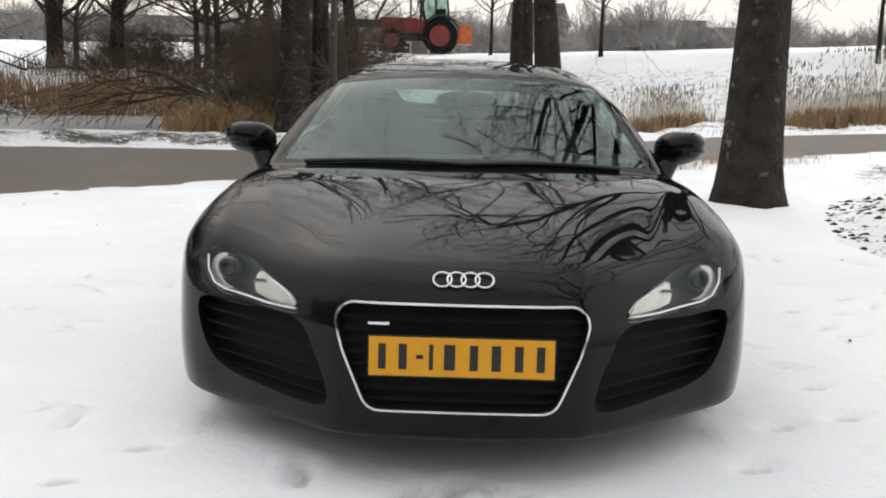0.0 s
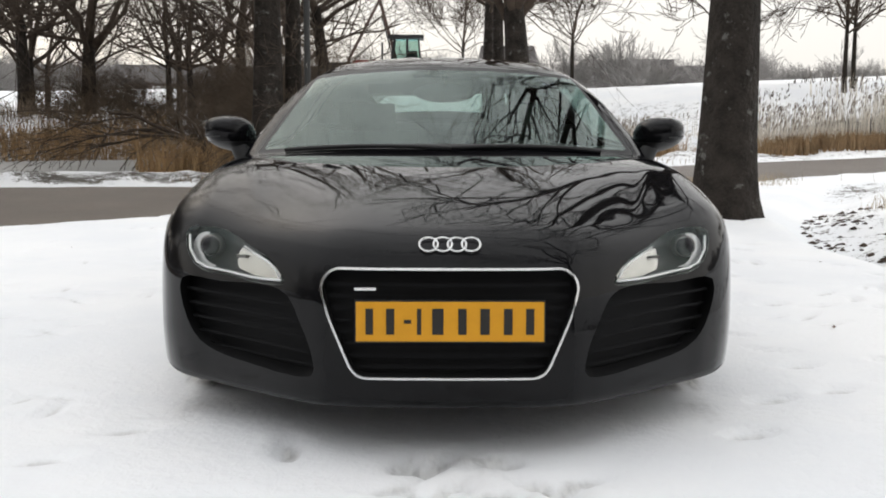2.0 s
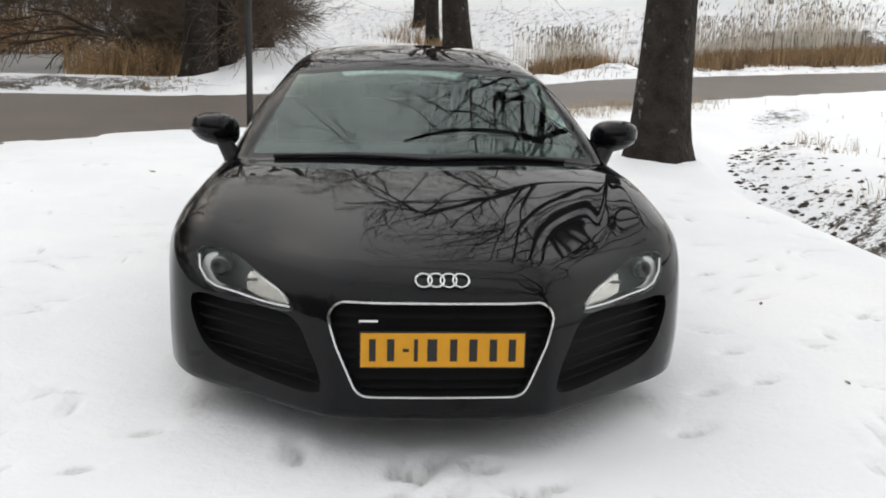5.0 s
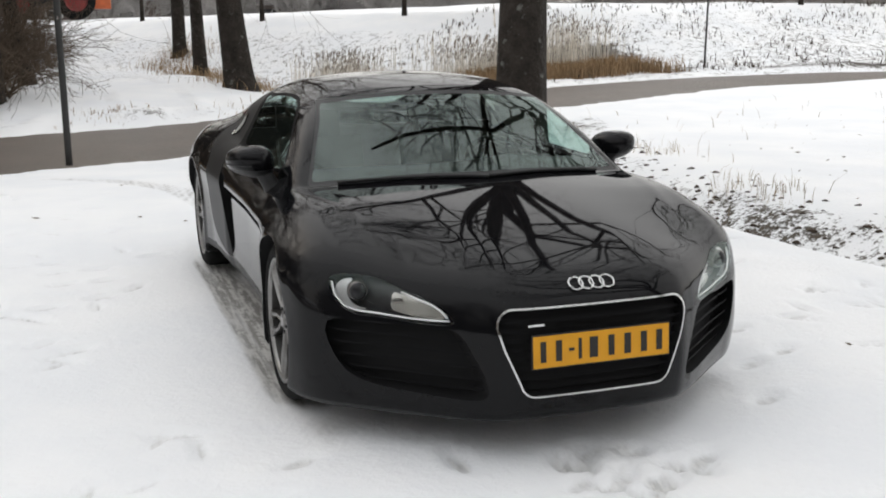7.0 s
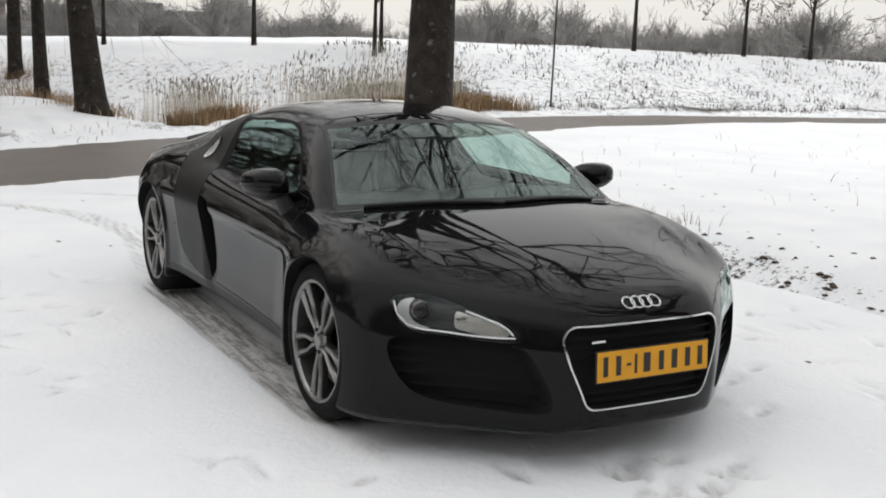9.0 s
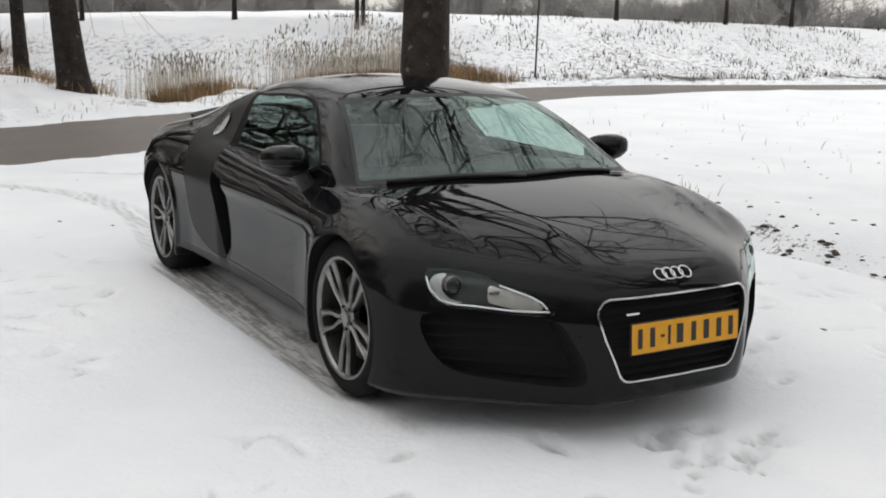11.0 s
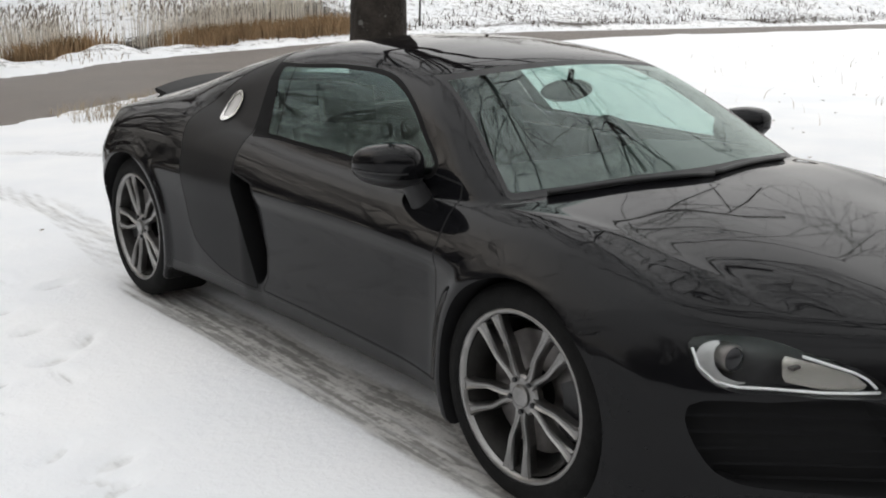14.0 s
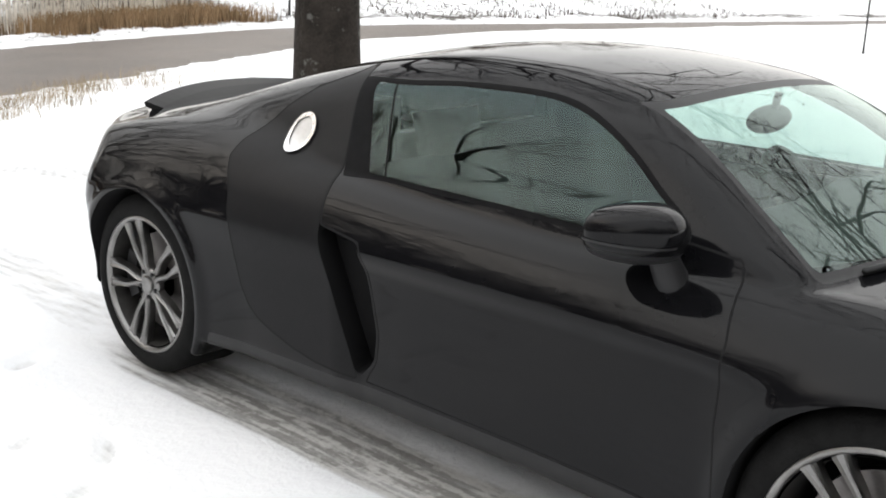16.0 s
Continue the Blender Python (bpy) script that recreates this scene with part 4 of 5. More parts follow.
def ground_z(x, y):
    yn, yf = road_near(x), road_far(x)
    zr = road_z(x)
    before, after = yn - y, y - yf
    z = zr * (1 - step(before, 0.1, 4.5)) * (before > 0) + zr * (before <= 0)
    edge = 0.05 * waves(x, y, 5.0, 3) + 0.03 * waves(x, y, 14.0, 4)
    on_road = np.minimum(step(-before + edge, -0.08, 0.05), step(-after + 2.5 * edge, -0.10, 0.08))
    lumps = 0.010 * waves(x, y, 1.6, 1) + 0.006 * waves(x, y, 7.0, 2)
    verge = (0.14 + 0.08 * waves(x, y, 2.2, 5) + 0.07 * waves(x, y, 6.0, 15)) * step(after, 0.1, 1.4) * (1 - step(after, 1.4, 4.0))
    left = 1 - step(x, -6.0, -3.5)
    pond = (0.05 - 0.25 * step(after, 4.0, 5.2)) * left * step(after, 1.5, 3.5) * (1 - step(after, 12.5, 13.5))
    rise = 1.25 * step(after, 12.8, 18.0) * (1 - step(x, -4.5, -2.5)) + 0.42 * step(after, 0.6, 5.5) * step(x, -4.5, -2.5) * (1 - step(x, 1.0, 4.0))
    brow = crest_distance(x, y)
    bank = (TOP - 0.15) * (1 - step(brow, 0.0, 7.5)) + 0.20 * step(-brow, 0.0, 9.0) * (1 - step(x, 14.0, 24.0)) + 0.42 * (1 - step(x, -12.0, 0.0)) * (1 - step(brow, 0.0, 12.0))
    bank = bank * (1 + 0.03 * waves(x, y, 0.25, 6)) * step(after, 0.5, 3.0)
    off = x - ditch_x(y)
    trench = (-0.42 * np.exp(-(off / np.where(off < 0, 0.28, 0.60)) ** 2) + 0.05 * waves(x, y, 4.0, 8) * np.exp(-((off - 0.4) / 0.6) ** 2)) * step(before, 0.8, 3.0) * (1 - 0.6 * step(y, 3.0, 5.5))
    mound = 0.10 * np.exp(-(((x - 2.62) ** 2 + (y - 4.35) ** 2) / 0.5))
    reed = -0.18 * step(after, 1.6, 2.6) * (1 - step(after, 5.0, 7.0)) * step(x, 2.5, 4.5) * (1 - step(x, 13.0, 16.0))
    z = z + lumps * (1 - 0.8 * on_road) + verge + pond + np.maximum(rise, bank) + trench + mound + reed + np.where(after > 6, 0.05 * waves(x, y, 0.9, 7), 0)
    z = z + 0.03 * (1 - on_road) - 0.035 * on_road - 0.03
    near = (np.abs(x) < 7) & (np.abs(y) < 9)
    d = np.zeros(np.shape(x))
    for px, py, ang, a, b, dep in STEPS:
        u, w = (x - px) * math.cos(ang) + (y - py) * math.sin(ang), -(x - px) * math.sin(ang) + (y - py) * math.cos(ang)
        q = (u / a) ** 2 + (w / b) ** 2
        d -= np.where(near & (q < 5), dep * (np.exp(-q * q) - 0.15 * np.exp(-((q - 2.0) / 0.8) ** 2)), 0)
    track = np.maximum(np.exp(-((x - RUT(y)) / 0.17) ** 4), np.exp(-((x - RUT(y) - 1.64) / 0.17) ** 4)) * step(y, -1.7, -1.3) * (1 - step(y, 7.5, 8.5))
    d -= 0.022 * track
    return z + d


def spread(lo, hi, fine_lo, fine_hi, fine, growth=1.16):
    mid = list(np.arange(fine_lo, fine_hi, fine))
    out, s = [mid[-1]], fine
    while out[-1] < hi:
        s *= growth
        out.append(out[-1] + s)
    back, s = [mid[0]], fine
    while back[-1] > lo:
        s *= growth
        back.append(back[-1] - s)
    return np.array(back[:0:-1] + mid + out[1:])


gx, gy = spread(-1500, 1500, -5.6, 5.6, 0.032, 1.055), spread(-1500, 1800, -3.2, 7.5, 0.032, 1.035)
X, Y = np.meshgrid(gx, gy, indexing="ij")
Z = ground_z(X, Y)
nx, ny = X.shape
ids = np.arange(nx * ny).reshape(nx, ny)
quads = np.stack([ids[:-1, :-1], ids[1:, :-1], ids[1:, 1:], ids[:-1, 1:]], -1).reshape(-1, 4)
me = bpy.data.meshes.new("ground")
me.vertices.add(nx * ny)
me.vertices.foreach_set("co", np.stack([X, Y, Z], -1).astype(np.float32).ravel())
me.loops.add(len(quads) * 4)
me.loops.foreach_set("vertex_index", quads.astype(np.int32).ravel())
me.polygons.add(len(quads))
me.polygons.foreach_set("loop_start", np.arange(0, len(quads) * 4, 4, dtype=np.int32))
me.update(calc_edges=True)
me.polygons.foreach_set("use_smooth", [True] * len(quads))
after, before = Y - road_far(X), road_near(X) - Y
bare = 0.505 * np.exp(-((X - ditch_x(Y) - 0.42) / 0.72) ** 4) * step(before, 0.2, 2.0) * (0.93 + 0.14 * waves(X, Y, 1.3, 21))
bare = np.maximum(bare, (0.46 + 0.19 * (1 - step(X, -5.0, -3.0)) + 0.10 * step(X, 2.5, 4.5)) * np.exp(-((after - 1.5) / 1.45) ** 4) * (0.92 + 0.22 * waves(X, Y, 2.6, 22)) * (1 - step(X, 7.0, 11.0)))
toe = crest_distance(X, Y)
bare = np.maximum(bare, (0.44 + 0.055 * step(toe, 2.0, 9.0) + 0.02 * waves(X, Y, 0.5, 23)) * step(toe, 0.5, 2.0) * step(after, 0.5, 1.1) * step(X, 9, 14))
bare = np.maximum(bare, 0.455 * step(toe, 0.5, 3.0) * (1 - step(toe, 10, 15)))
bare = np.maximum(bare, 0.60 * np.exp(-((after - 1.5) / 0.8) ** 4) * (0.93 + 0.2 * waves(X, Y, 1.5, 25)) * step(X, 9.0, 11.0))
bare = np.maximum(bare, 0.72 * step(after, 1.6, 2.4) * (1 - step(after, 4.6, 6.0)) * step(X, 2.5, 4.0) * (1 - step(X, 12.0, 17.0)))
bare = np.maximum(bare, (0.52 + 0.08 * waves(X, Y, 0.8, 24)) * step(after, 3.2, 4.4) * (1 - step(after, 15.5, 18.0)) * (1 - step(X, -5.0, -3.0)))
bare = np.maximum(bare, 0.44 * np.exp(-(((X - 2.7) ** 2 + (Y - 4.4) ** 2) / 0.55)))
bare = np.where(toe < 0, 0.25, bare)
track = np.maximum(np.exp(-((X - RUT(Y)) / 0.18) ** 6), np.exp(-((X - RUT(Y) - 1.64) / 0.18) ** 6)) * (0.82 + 0.16 * waves(X * 9, Y * 0.5, 6.0, 31) + 0.12 * np.sin((X - RUT(Y)) * 120))
slush_shade = 0.95 * track * step(Y, -1.7, -1.2) * (1 - step(Y, 1.3, 1.9)) + 0.58 * track * step(Y, 1.3, 2.2) * (1 - step(Y, 7, 9))
slush_shade = np.maximum(slush_shade, 0.55 * np.exp(-((X - 0.02) / 0.24) ** 2 - ((Y + 2.32) / 0.28) ** 2) * (0.9 + 0.35 * waves(X, Y, 16.0, 34)))
slush_shade = np.maximum(slush_shade, 0.45 * np.exp(-((np.abs(X) - 0.85) / 0.16) ** 2 - ((Y + 1.75) / 0.35) ** 2))
# greyer over the car's footprint: the shade beneath it put into the snow's colour
slush_shade = np.maximum(slush_shade, 0.35 * np.exp(-(X / 0.95) ** 4 - (Y / 2.1) ** 4))
for px, py, ang, a, b, dep in STEPS:       # wet, greyer snow in the prints
    u, w = (X - px) * math.cos(ang) + (Y - py) * math.sin(ang), -(X - px) * math.sin(ang) + (Y - py) * math.cos(ang)
    slush_shade = np.maximum(slush_shade, (0.43 + 4.2 * dep) * np.exp(-((u / a) ** 2 + (w / b) ** 2) ** 2))
for off in (0.0, 1.5):                     # ruts of the lane between the trees
    mid_x = -0.9 + off + 0.25 * np.sin(0.35 * (Y - 14)) - 0.05 * (Y - 14)
    slush_shade = np.maximum(slush_shade, 0.42 * np.exp(-((X - mid_x) / 0.26) ** 4) * step(Y - road_far(X), 0.1, 0.6) * (1 - step(Y, 26, 34)) * (0.9 + 0.3 * waves(X, Y, 2.0, 33)))
for nm, arr in (("bare", bare), ("slush_shade", slush_shade)):
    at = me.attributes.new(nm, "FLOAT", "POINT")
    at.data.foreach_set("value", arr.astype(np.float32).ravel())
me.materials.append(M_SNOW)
ground = tagged(new("ground", me), "trodden snow with footprints, thin over soil on the banks", "ground", kind="structure")


def z_at(x, y):
    return float(ground_z(np.array([float(x)]), np.array([float(y)]))[0])


# ---- road ----
xs = np.concatenate([np.arange(-60, -9, 1.5), np.arange(-9, 26, 0.35), np.arange(26, 60, 1.5)])
vs, fs = [], []
for i, x in enumerate(xs):
    n0, f0 = float(road_near(x)) - 0.25, float(road_far(x)) + 0.25
    for k in range(7):
        t = k / 6
        vs.append((x, n0 + (f0 - n0) * t, float(road_z(x)) - 0.012 + 0.04 * math.sin(math.pi * t)))
    if i:
        for k in range(6):
            a = (i - 1) * 7 + k
            fs.append((a, a + 7, a + 8, a + 1))
tagged(link_mesh("road", vs, fs, M_ROAD), "damp brown-grey asphalt lane between snowy verges", "road", kind="structure")

# ---- frozen ditch water on the far side ----
vs, fs = [], []
for i, x in enumerate(np.linspace(-40, -2.6, 42)):
    for k, off in enumerate((4.2, 8.0, 13.6)):
        vs.append((x, float(road_far(x)) + off, -0.36))
    if i:
        for k in range(2):
            a = (i - 1) * 3 + k
            fs.append((a, a + 3, a + 4, a + 1))
tagged(link_mesh("water", vs, fs, M_ICE), "grey frozen ditch water", "water", kind="structure")


# ---- trees ----
def grow(rng, p, d, length, radius, depth, out, spread_a=0.75, droop=0.0, gnarl=0.16, kids=(3, 5), start=0.3, room=None):
    """One branch and all that grows from it; room(point): how far a branch may not go (over 0: turn back)."""
    n = 5 if depth > 1 else 3
    pts, rad = [p], [radius]
    step_l = length / n
    for i in range(n):
        d = (d + Vector(rng.normal(0, gnarl, 3)) + Vector((0, 0, 0.05 - droop))).normalized()
        if room and room(p + d * step_l) > 0:
            break
        p = p + d * step_l
        pts.append(p)
        rad.append(radius * (1 - 0.62 * (i + 1) / n))
    n = len(pts) - 1
    if n == 0:
        return
    out.append((pts, rad, depth))
    if depth == 0:
        return
    for _ in range(int(rng.integers(kids[0], kids[1] + 1))):
        t = rng.uniform(start, 1.0)
        i = min(int(t * n), n - 1)
        q = pts[i].lerp(pts[i + 1], t * n - i)
        ax = d.orthogonal().normalized()
        ax.rotate(Matrix.Rotation(rng.uniform(0, 6.283), 3, d))
        nd = (d * math.cos(spread_a) + ax * math.sin(spread_a) * rng.uniform(0.6, 1.2)).normalized()
        r = max(rad[i] * rng.uniform(0.45, 0.7), 0.0035)
        grow(rng, q, nd, length * rng.uniform(0.55, 0.8), r, depth - 1, out, spread_a, droop, gnarl, kids, 0.15, room)


def tubes(runs, thin=0.0):
    """Vertices and faces of many tapered tubes; the thinner, the fewer sides."""
    vs, fs = [], []
    for pts, rad, _ in runs:
        k = 8 if rad[0] > 0.10 else (5 if rad[0] > 0.025 else 3)
        base, side = len(vs), None
        for i, p in enumerate(pts):
            d = (pts[min(i + 1, len(pts) - 1)] - pts[max(i - 1, 0)]).normalized()
            side = d.orthogonal().normalized() if side is None else (side - d * side.dot(d)).normalized()
            up = d.cross(side)
            r = max(rad[i], thin)
            for j in range(k):
                a = 6.2832 * j / k
                vs.append(p + r * (math.cos(a) * side + math.sin(a) * up))
        for i in range(len(pts) - 1):
            for j in range(k):
                a, b = base + i * k + j, base + i * k + (j + 1) % k
                fs.append((a, b, b + k, a + k))
    return vs, fs


def trunk_mesh(rng, height, r0, r1, lean=(0, 0), sides_n=18, rings=16):
    """A tapered trunk with a flared foot and uneven bark ribs."""
    vs, fs = [], []
    ph = rng.uniform(0, 6.28, 3)
    for i in range(rings + 1):
        t = i / rings
        z = height * t ** 1.25
        r = r0 + (r1 - r0) * min(1, z / height) + r0 * 0.30 * math.exp(-z / 0.22)
        for j in range(sides_n):
            a = 6.2832 * j / sides_n
            rr = r * (1 + 0.05 * math.sin(3 * a + ph[0] + z) + 0.035 * math.sin(7 * a + ph[1] - 0.8 * z) + 0.12 * math.exp(-z / 0.2) * math.sin(5 * a + ph[2]))
            vs.append((lean[0] * z + rr * math.cos(a), lean[1] * z + rr * math.sin(a), z - 0.12))
        if i:
            for j in range(sides_n):
                p, q = (i - 1) * sides_n + j, (i - 1) * sides_n + (j + 1) % sides_n
                fs.append((p, q, q + sides_n, p + sides_n))
    return vs, fs


def tree(name, label, x, y, height, r0, fork, seed, depth=4, limbs=6, lean=(0, 0), reach=0.5, group="", thin=0.0, droop=0.0, up=0.55, z=None, twig=None, kids=(3, 5), room=None, stout=1.0, tight=0.22, gnarl=0.17, lead=0.98, leaves=0, plan=()):
    rng = np.random.default_rng(seed)
    t = thing(name, label, "tree", pose(x, y, z_at(x, y) if z is None else z), group)
    r1 = r0 * 0.62
    vs, fs = trunk_mesh(rng, fork, r0, r1, lean)
    link_mesh("trunk", vs, fs, M_BARK, t, "dark rough trunk")
    runs = []
    top = Vector((lean[0] * fork, lean[1] * fork, fork - 0.12))
    for turn, lift, long, thick, drop in plan:
        a = radians(turn)
        grow(rng, top - Vector((0, 0, drop)), Vector((math.cos(a), math.sin(a), lift)).normalized(), long, thick, depth, runs, 0.62, droop, gnarl, kids, 0.25, room)
    for k in range(limbs):
        a = 6.2832 * (k + rng.uniform(-0.25, 0.25)) / limbs
        lift = up + rng.uniform(-0.2, 0.35)
        d = Vector((math.cos(a), math.sin(a), lift)).normalized()
        base = top - Vector((0, 0, rng.uniform(0.0, fork * tight)))
        grow(rng, base, d, height * reach * rng.uniform(0.8, 1.15), r1 * stout * rng.uniform(0.42, 0.68), depth, runs, 0.7, droop, gnarl, kids, 0.3, room)
    grow(rng, top - Vector((0, 0, 0.1)), Vector((lean[0], lean[1], 1)).normalized(), (height - fork) * 0.8, r1 * lead, depth, runs, 0.75, droop, 0.14, kids, 0.2, room)
    vs, fs = tubes(runs, thin)
    link_mesh("crown", vs, fs, twig or M_TWIG, t, "bare winter branches")
    if leaves:
        tips = [r[0][-1] for r in runs if r[2] == 0]
        vs, fs = [], []
        for _ in range(leaves):
            p, b = tips[int(rng.integers(len(tips)))] + Vector(rng.normal(0, 0.10, 3)), len(vs)
            u, w = Vector(rng.normal(0, 1, 3)).normalized() * 0.07, Vector(rng.normal(0, 1, 3)).normalized() * 0.04
            vs += [p - u, p + w, p + u, p - w]
            fs.append((b, b + 1, b + 2, b + 3))
        link_mesh("leaves", vs, fs, M_BRUSH, t, "withered brown leaves", smooth=False)["kind"] = "stuff"
    return t


tree("tree", "tall bare tree with a thick dark trunk beside the ditch", 2.62, 4.35, 12.0, 0.285, 3.4, 5, 4, 0, (0.012, 0.0), 0.42, kids=(3, 5), gnarl=0.25, twig=M_LIMB, lead=0.80,
     plan=((180, 0.7, 5.6, 0.088, 0.1), (148, 1.3, 5.5, 0.075, 0.0), (222, 0.85, 5.2, 0.085, 0.1), (-42, 0.85, 5.6, 0.095, 0.1), (-62, 0.3, 5.0, 0.07, 0.35), (-85, 1.3, 6.0, 0.075, 0.0), (60, 0.9, 5.0, 0.085, 0.2), (10, 1.3, 5.5, 0.08, 0.1)),
     room=lambda p: max(2.75 - p.z, -2.75 + 0.9 * math.sin(1.9 * p.z + 1.3 * p.y) - 0.5 * math.sin(4.1 * p.z - 2.0 * p.y) - 0.35 * min(p.y + 3.0, 0) - p.x, -6.0 - p.y) if p.xy.length > 0.8 else 0)
tree("tree", "tall bare tree of the same row beside the ditch", 3.1, -4.6, 14.0, 0.27, 3.6, 25, 4, 0, (0.0, 0.0), 0.42, kids=(3, 5), gnarl=0.17, twig=M_LIMB, lead=0.8,
     plan=((120, 0.8, 5.4, 0.10, 0.1), (90, 1.1, 5.5, 0.095, 0.0), (155, 0.9, 5.0, 0.085, 0.2), (60, 0.7, 5.4, 0.095, 0.2), (20, 1.0, 5.0, 0.085, 0.3), (-60, 0.9, 5.0, 0.09, 0.2), (215, 1.3, 5.0, 0.085, 0.1)))
tree("tree", "bare tree with a broad dark trunk at the roadside", 2.05, 19.0, 12.0, 0.36, 3.5, 6, 4, 5, (-0.085, 0.0), 0.42, group="trees along the track", up=1.0, kids=(3, 4))
tree("tree", "bare tree with a dark trunk beside the snowy track", 1.85, 24.7, 12.0, 0.20, 4.4, 7, 3, 5, (-0.03, 0.0), 0.40, group="trees along the track")
tree("tree", "bare tree with a slim dark trunk beside the snowy track", 1.7, 29.0, 12.0, 0.22, 4.5, 8, 3, 5, (0.01, 0.0), 0.40, group="trees along the track")
WOOD = []
tree("tree", "bare tree with a thick trunk at the edge of the thicket", -3.55, 16.8, 13.0, 0.36, 5.0, 9, 4, 6, (0.02, 0.0), 0.42, group="trees of the thicket")
tree("tree", "bare tree with a dark trunk at the edge of the thicket", -3.12, 17.7, 12.0, 0.21, 5.0, 10, 3, 5, (0.015, 0.0), 0.42, group="trees of the thicket")
tree("tree", "bare tree with a leaning trunk behind the thicket", -2.6, 21.8, 11.0, 0.20, 3.6, 12, 3, 6, (-0.12, 0.0), 0.45, group="trees of the thicket")
WOOD.append(tree("tree", "bare tree standing in the thicket", -13.7, 30.2, 12.0, 0.26, 3.2, 13, 3, 7, (-0.02, 0), 0.45, group="trees of the thicket"))
WOOD.append(tree("tree", "bare tree standing in the thicket", -11.7, 30.5, 12.0, 0.29, 2.6, 14, 3, 7, (0.03, 0), 0.45, group="trees of the thicket"))
WOOD.append(tree("tree", "bare tree standing in the thicket", -17.4, 32.0, 12.0, 0.26, 3.0, 15, 3, 7, (0.0, 0), 0.45, group="trees of the thicket"))


for k, (px, py) in enumerate(((-8.0, 29.5), (-15.6, 29.0), (-8.4, 36.0))):
    WOOD.append(tree("tree", "bare tree standing in the thicket", px, py, 9.5, 0.13 + 0.02 * (k % 3), 2.2, 150 + k, 3, 8, (0.02 * (k % 3 - 1), 0), 0.42, group="trees of the thicket"))


rng = np.random.default_rng(37)
for k, (px, py) in enumerate(((-19.5, 36.0), (-16.0, 38.5), (-13.0, 35.0), (-10.4, 38.0), (-7.2, 34.0), (-6.0, 39.0), (-21.0, 30.5), (-9.2, 31.5), (-4.9, 26.5), (-14.6, 33.0))):
    tagged(copy_thing(WOOD[(k + 2) % len(WOOD)], pose(px, py, z_at(px, py) - 0.05, 0, 0, rng.uniform(0, 360))), "bare tree standing at the back of the thicket", group="trees of the thicket")


# ---- thicket of bare shrubs ----
def shrub(name, label, x, y, size, seed, stems=9, mat=None, group="", thin=0.006, depth=2):
    rng = np.random.default_rng(seed)
    t = thing(name, label, "shrub", pose(x, y, z_at(x, y) - 0.03), group)
    runs = []
    for _ in range(stems):
        a = rng.uniform(0, 6.283)
        d = Vector((math.cos(a), math.sin(a), rng.uniform(0.5, 1.8))).normalized()
        grow(rng, Vector((rng.normal(0, 0.15), rng.normal(0, 0.15), 0)), d, size * rng.uniform(0.6, 1.1), 0.012 * size, depth, runs, 0.6, 0.06, 0.2, (3, 6), 0.2)
    vs, fs = tubes(runs, thin)
    link_mesh("crown", vs, fs, mat or M_TWIG, t)
    return t


BUSHES = []
for k in range(20):
    rng = np.random.default_rng(300 + k)
    px, py = rng.uniform(-13.5, -3.0), rng.uniform(18.0, 24.0)
    py += 10.0 * (px < -6.0)
    made = shrub("shrub", "tangled bare brown shrub", px, py, rng.uniform(1.5, 2.8) * (0.55 if px < -6 else 0.75), 400 + k, 12, M_SHRUB, "shrubs of the thicket", depth=3, thin=0.004)
    BUSHES.append(made)
for k in range(7):
    rng = np.random.default_rng(330 + k)
    shrub("shrub", "tangled bare brown shrub", rng.uniform(-5.2, -3.6), rng.uniform(18.5, 30.0), rng.uniform(1.3, 1.9), 440 + k, 12, M_SHRUB, "shrubs of the thicket", depth=3)
rng = np.random.default_rng(77)
for k, (px, py, ang) in enumerate(((-5.0, 19.5, 2.7), (-10.0, 31.5, 0.3), (-4.4, 18.6, 2.9))):   # long low boughs
    t = thing("fallen_bough", "long low bare bough arching through the thicket", "branch", pose(px, py, z_at(px, py)), "boughs in the thicket")
    runs = []
    grow(rng, Vector((0, 0, -0.1)), Vector((math.cos(ang), 0.2, 0.75)).normalized(), 3.6, 0.08, 3, runs, 0.6, 0.14, 0.14, (3, 5), 0.2)
    vs, fs = tubes(runs, 0.006)
    link_mesh("bough", vs, fs, M_TWIG, t)["kind"] = "stuff"


# ---- the wood goes on round the forecourt, behind the camera; the car mirrors it ----
rng = np.random.default_rng(91)
for k, az in enumerate(np.arange(-58, -222, -1.5)):
    dist = rng.uniform(14.0, 22.0)
    px, py = -1.0 + dist * math.sin(radians(az)), -2.0 + dist * math.cos(radians(az))
    if road_near(px) - 0.8 < py < road_far(px) + 0.8:
        continue
    m = pose(px, py, z_at(px, py) - 0.03, 0, 0, rng.uniform(0, 360))
    if k % 4 == 0:
        tagged(copy_thing(WOOD[k // 4 % len(WOOD)], m), "bare tree of the wood round the forecourt", group="trees of the wood")
    else:
        grown = rng.uniform(1.2, 1.8)
        c = tagged(copy_thing(BUSHES[k % len(BUSHES)], m), "bare brown shrub of the wood round the forecourt", group="shrubs of the wood")
        c.scale = (grown, grown, grown)
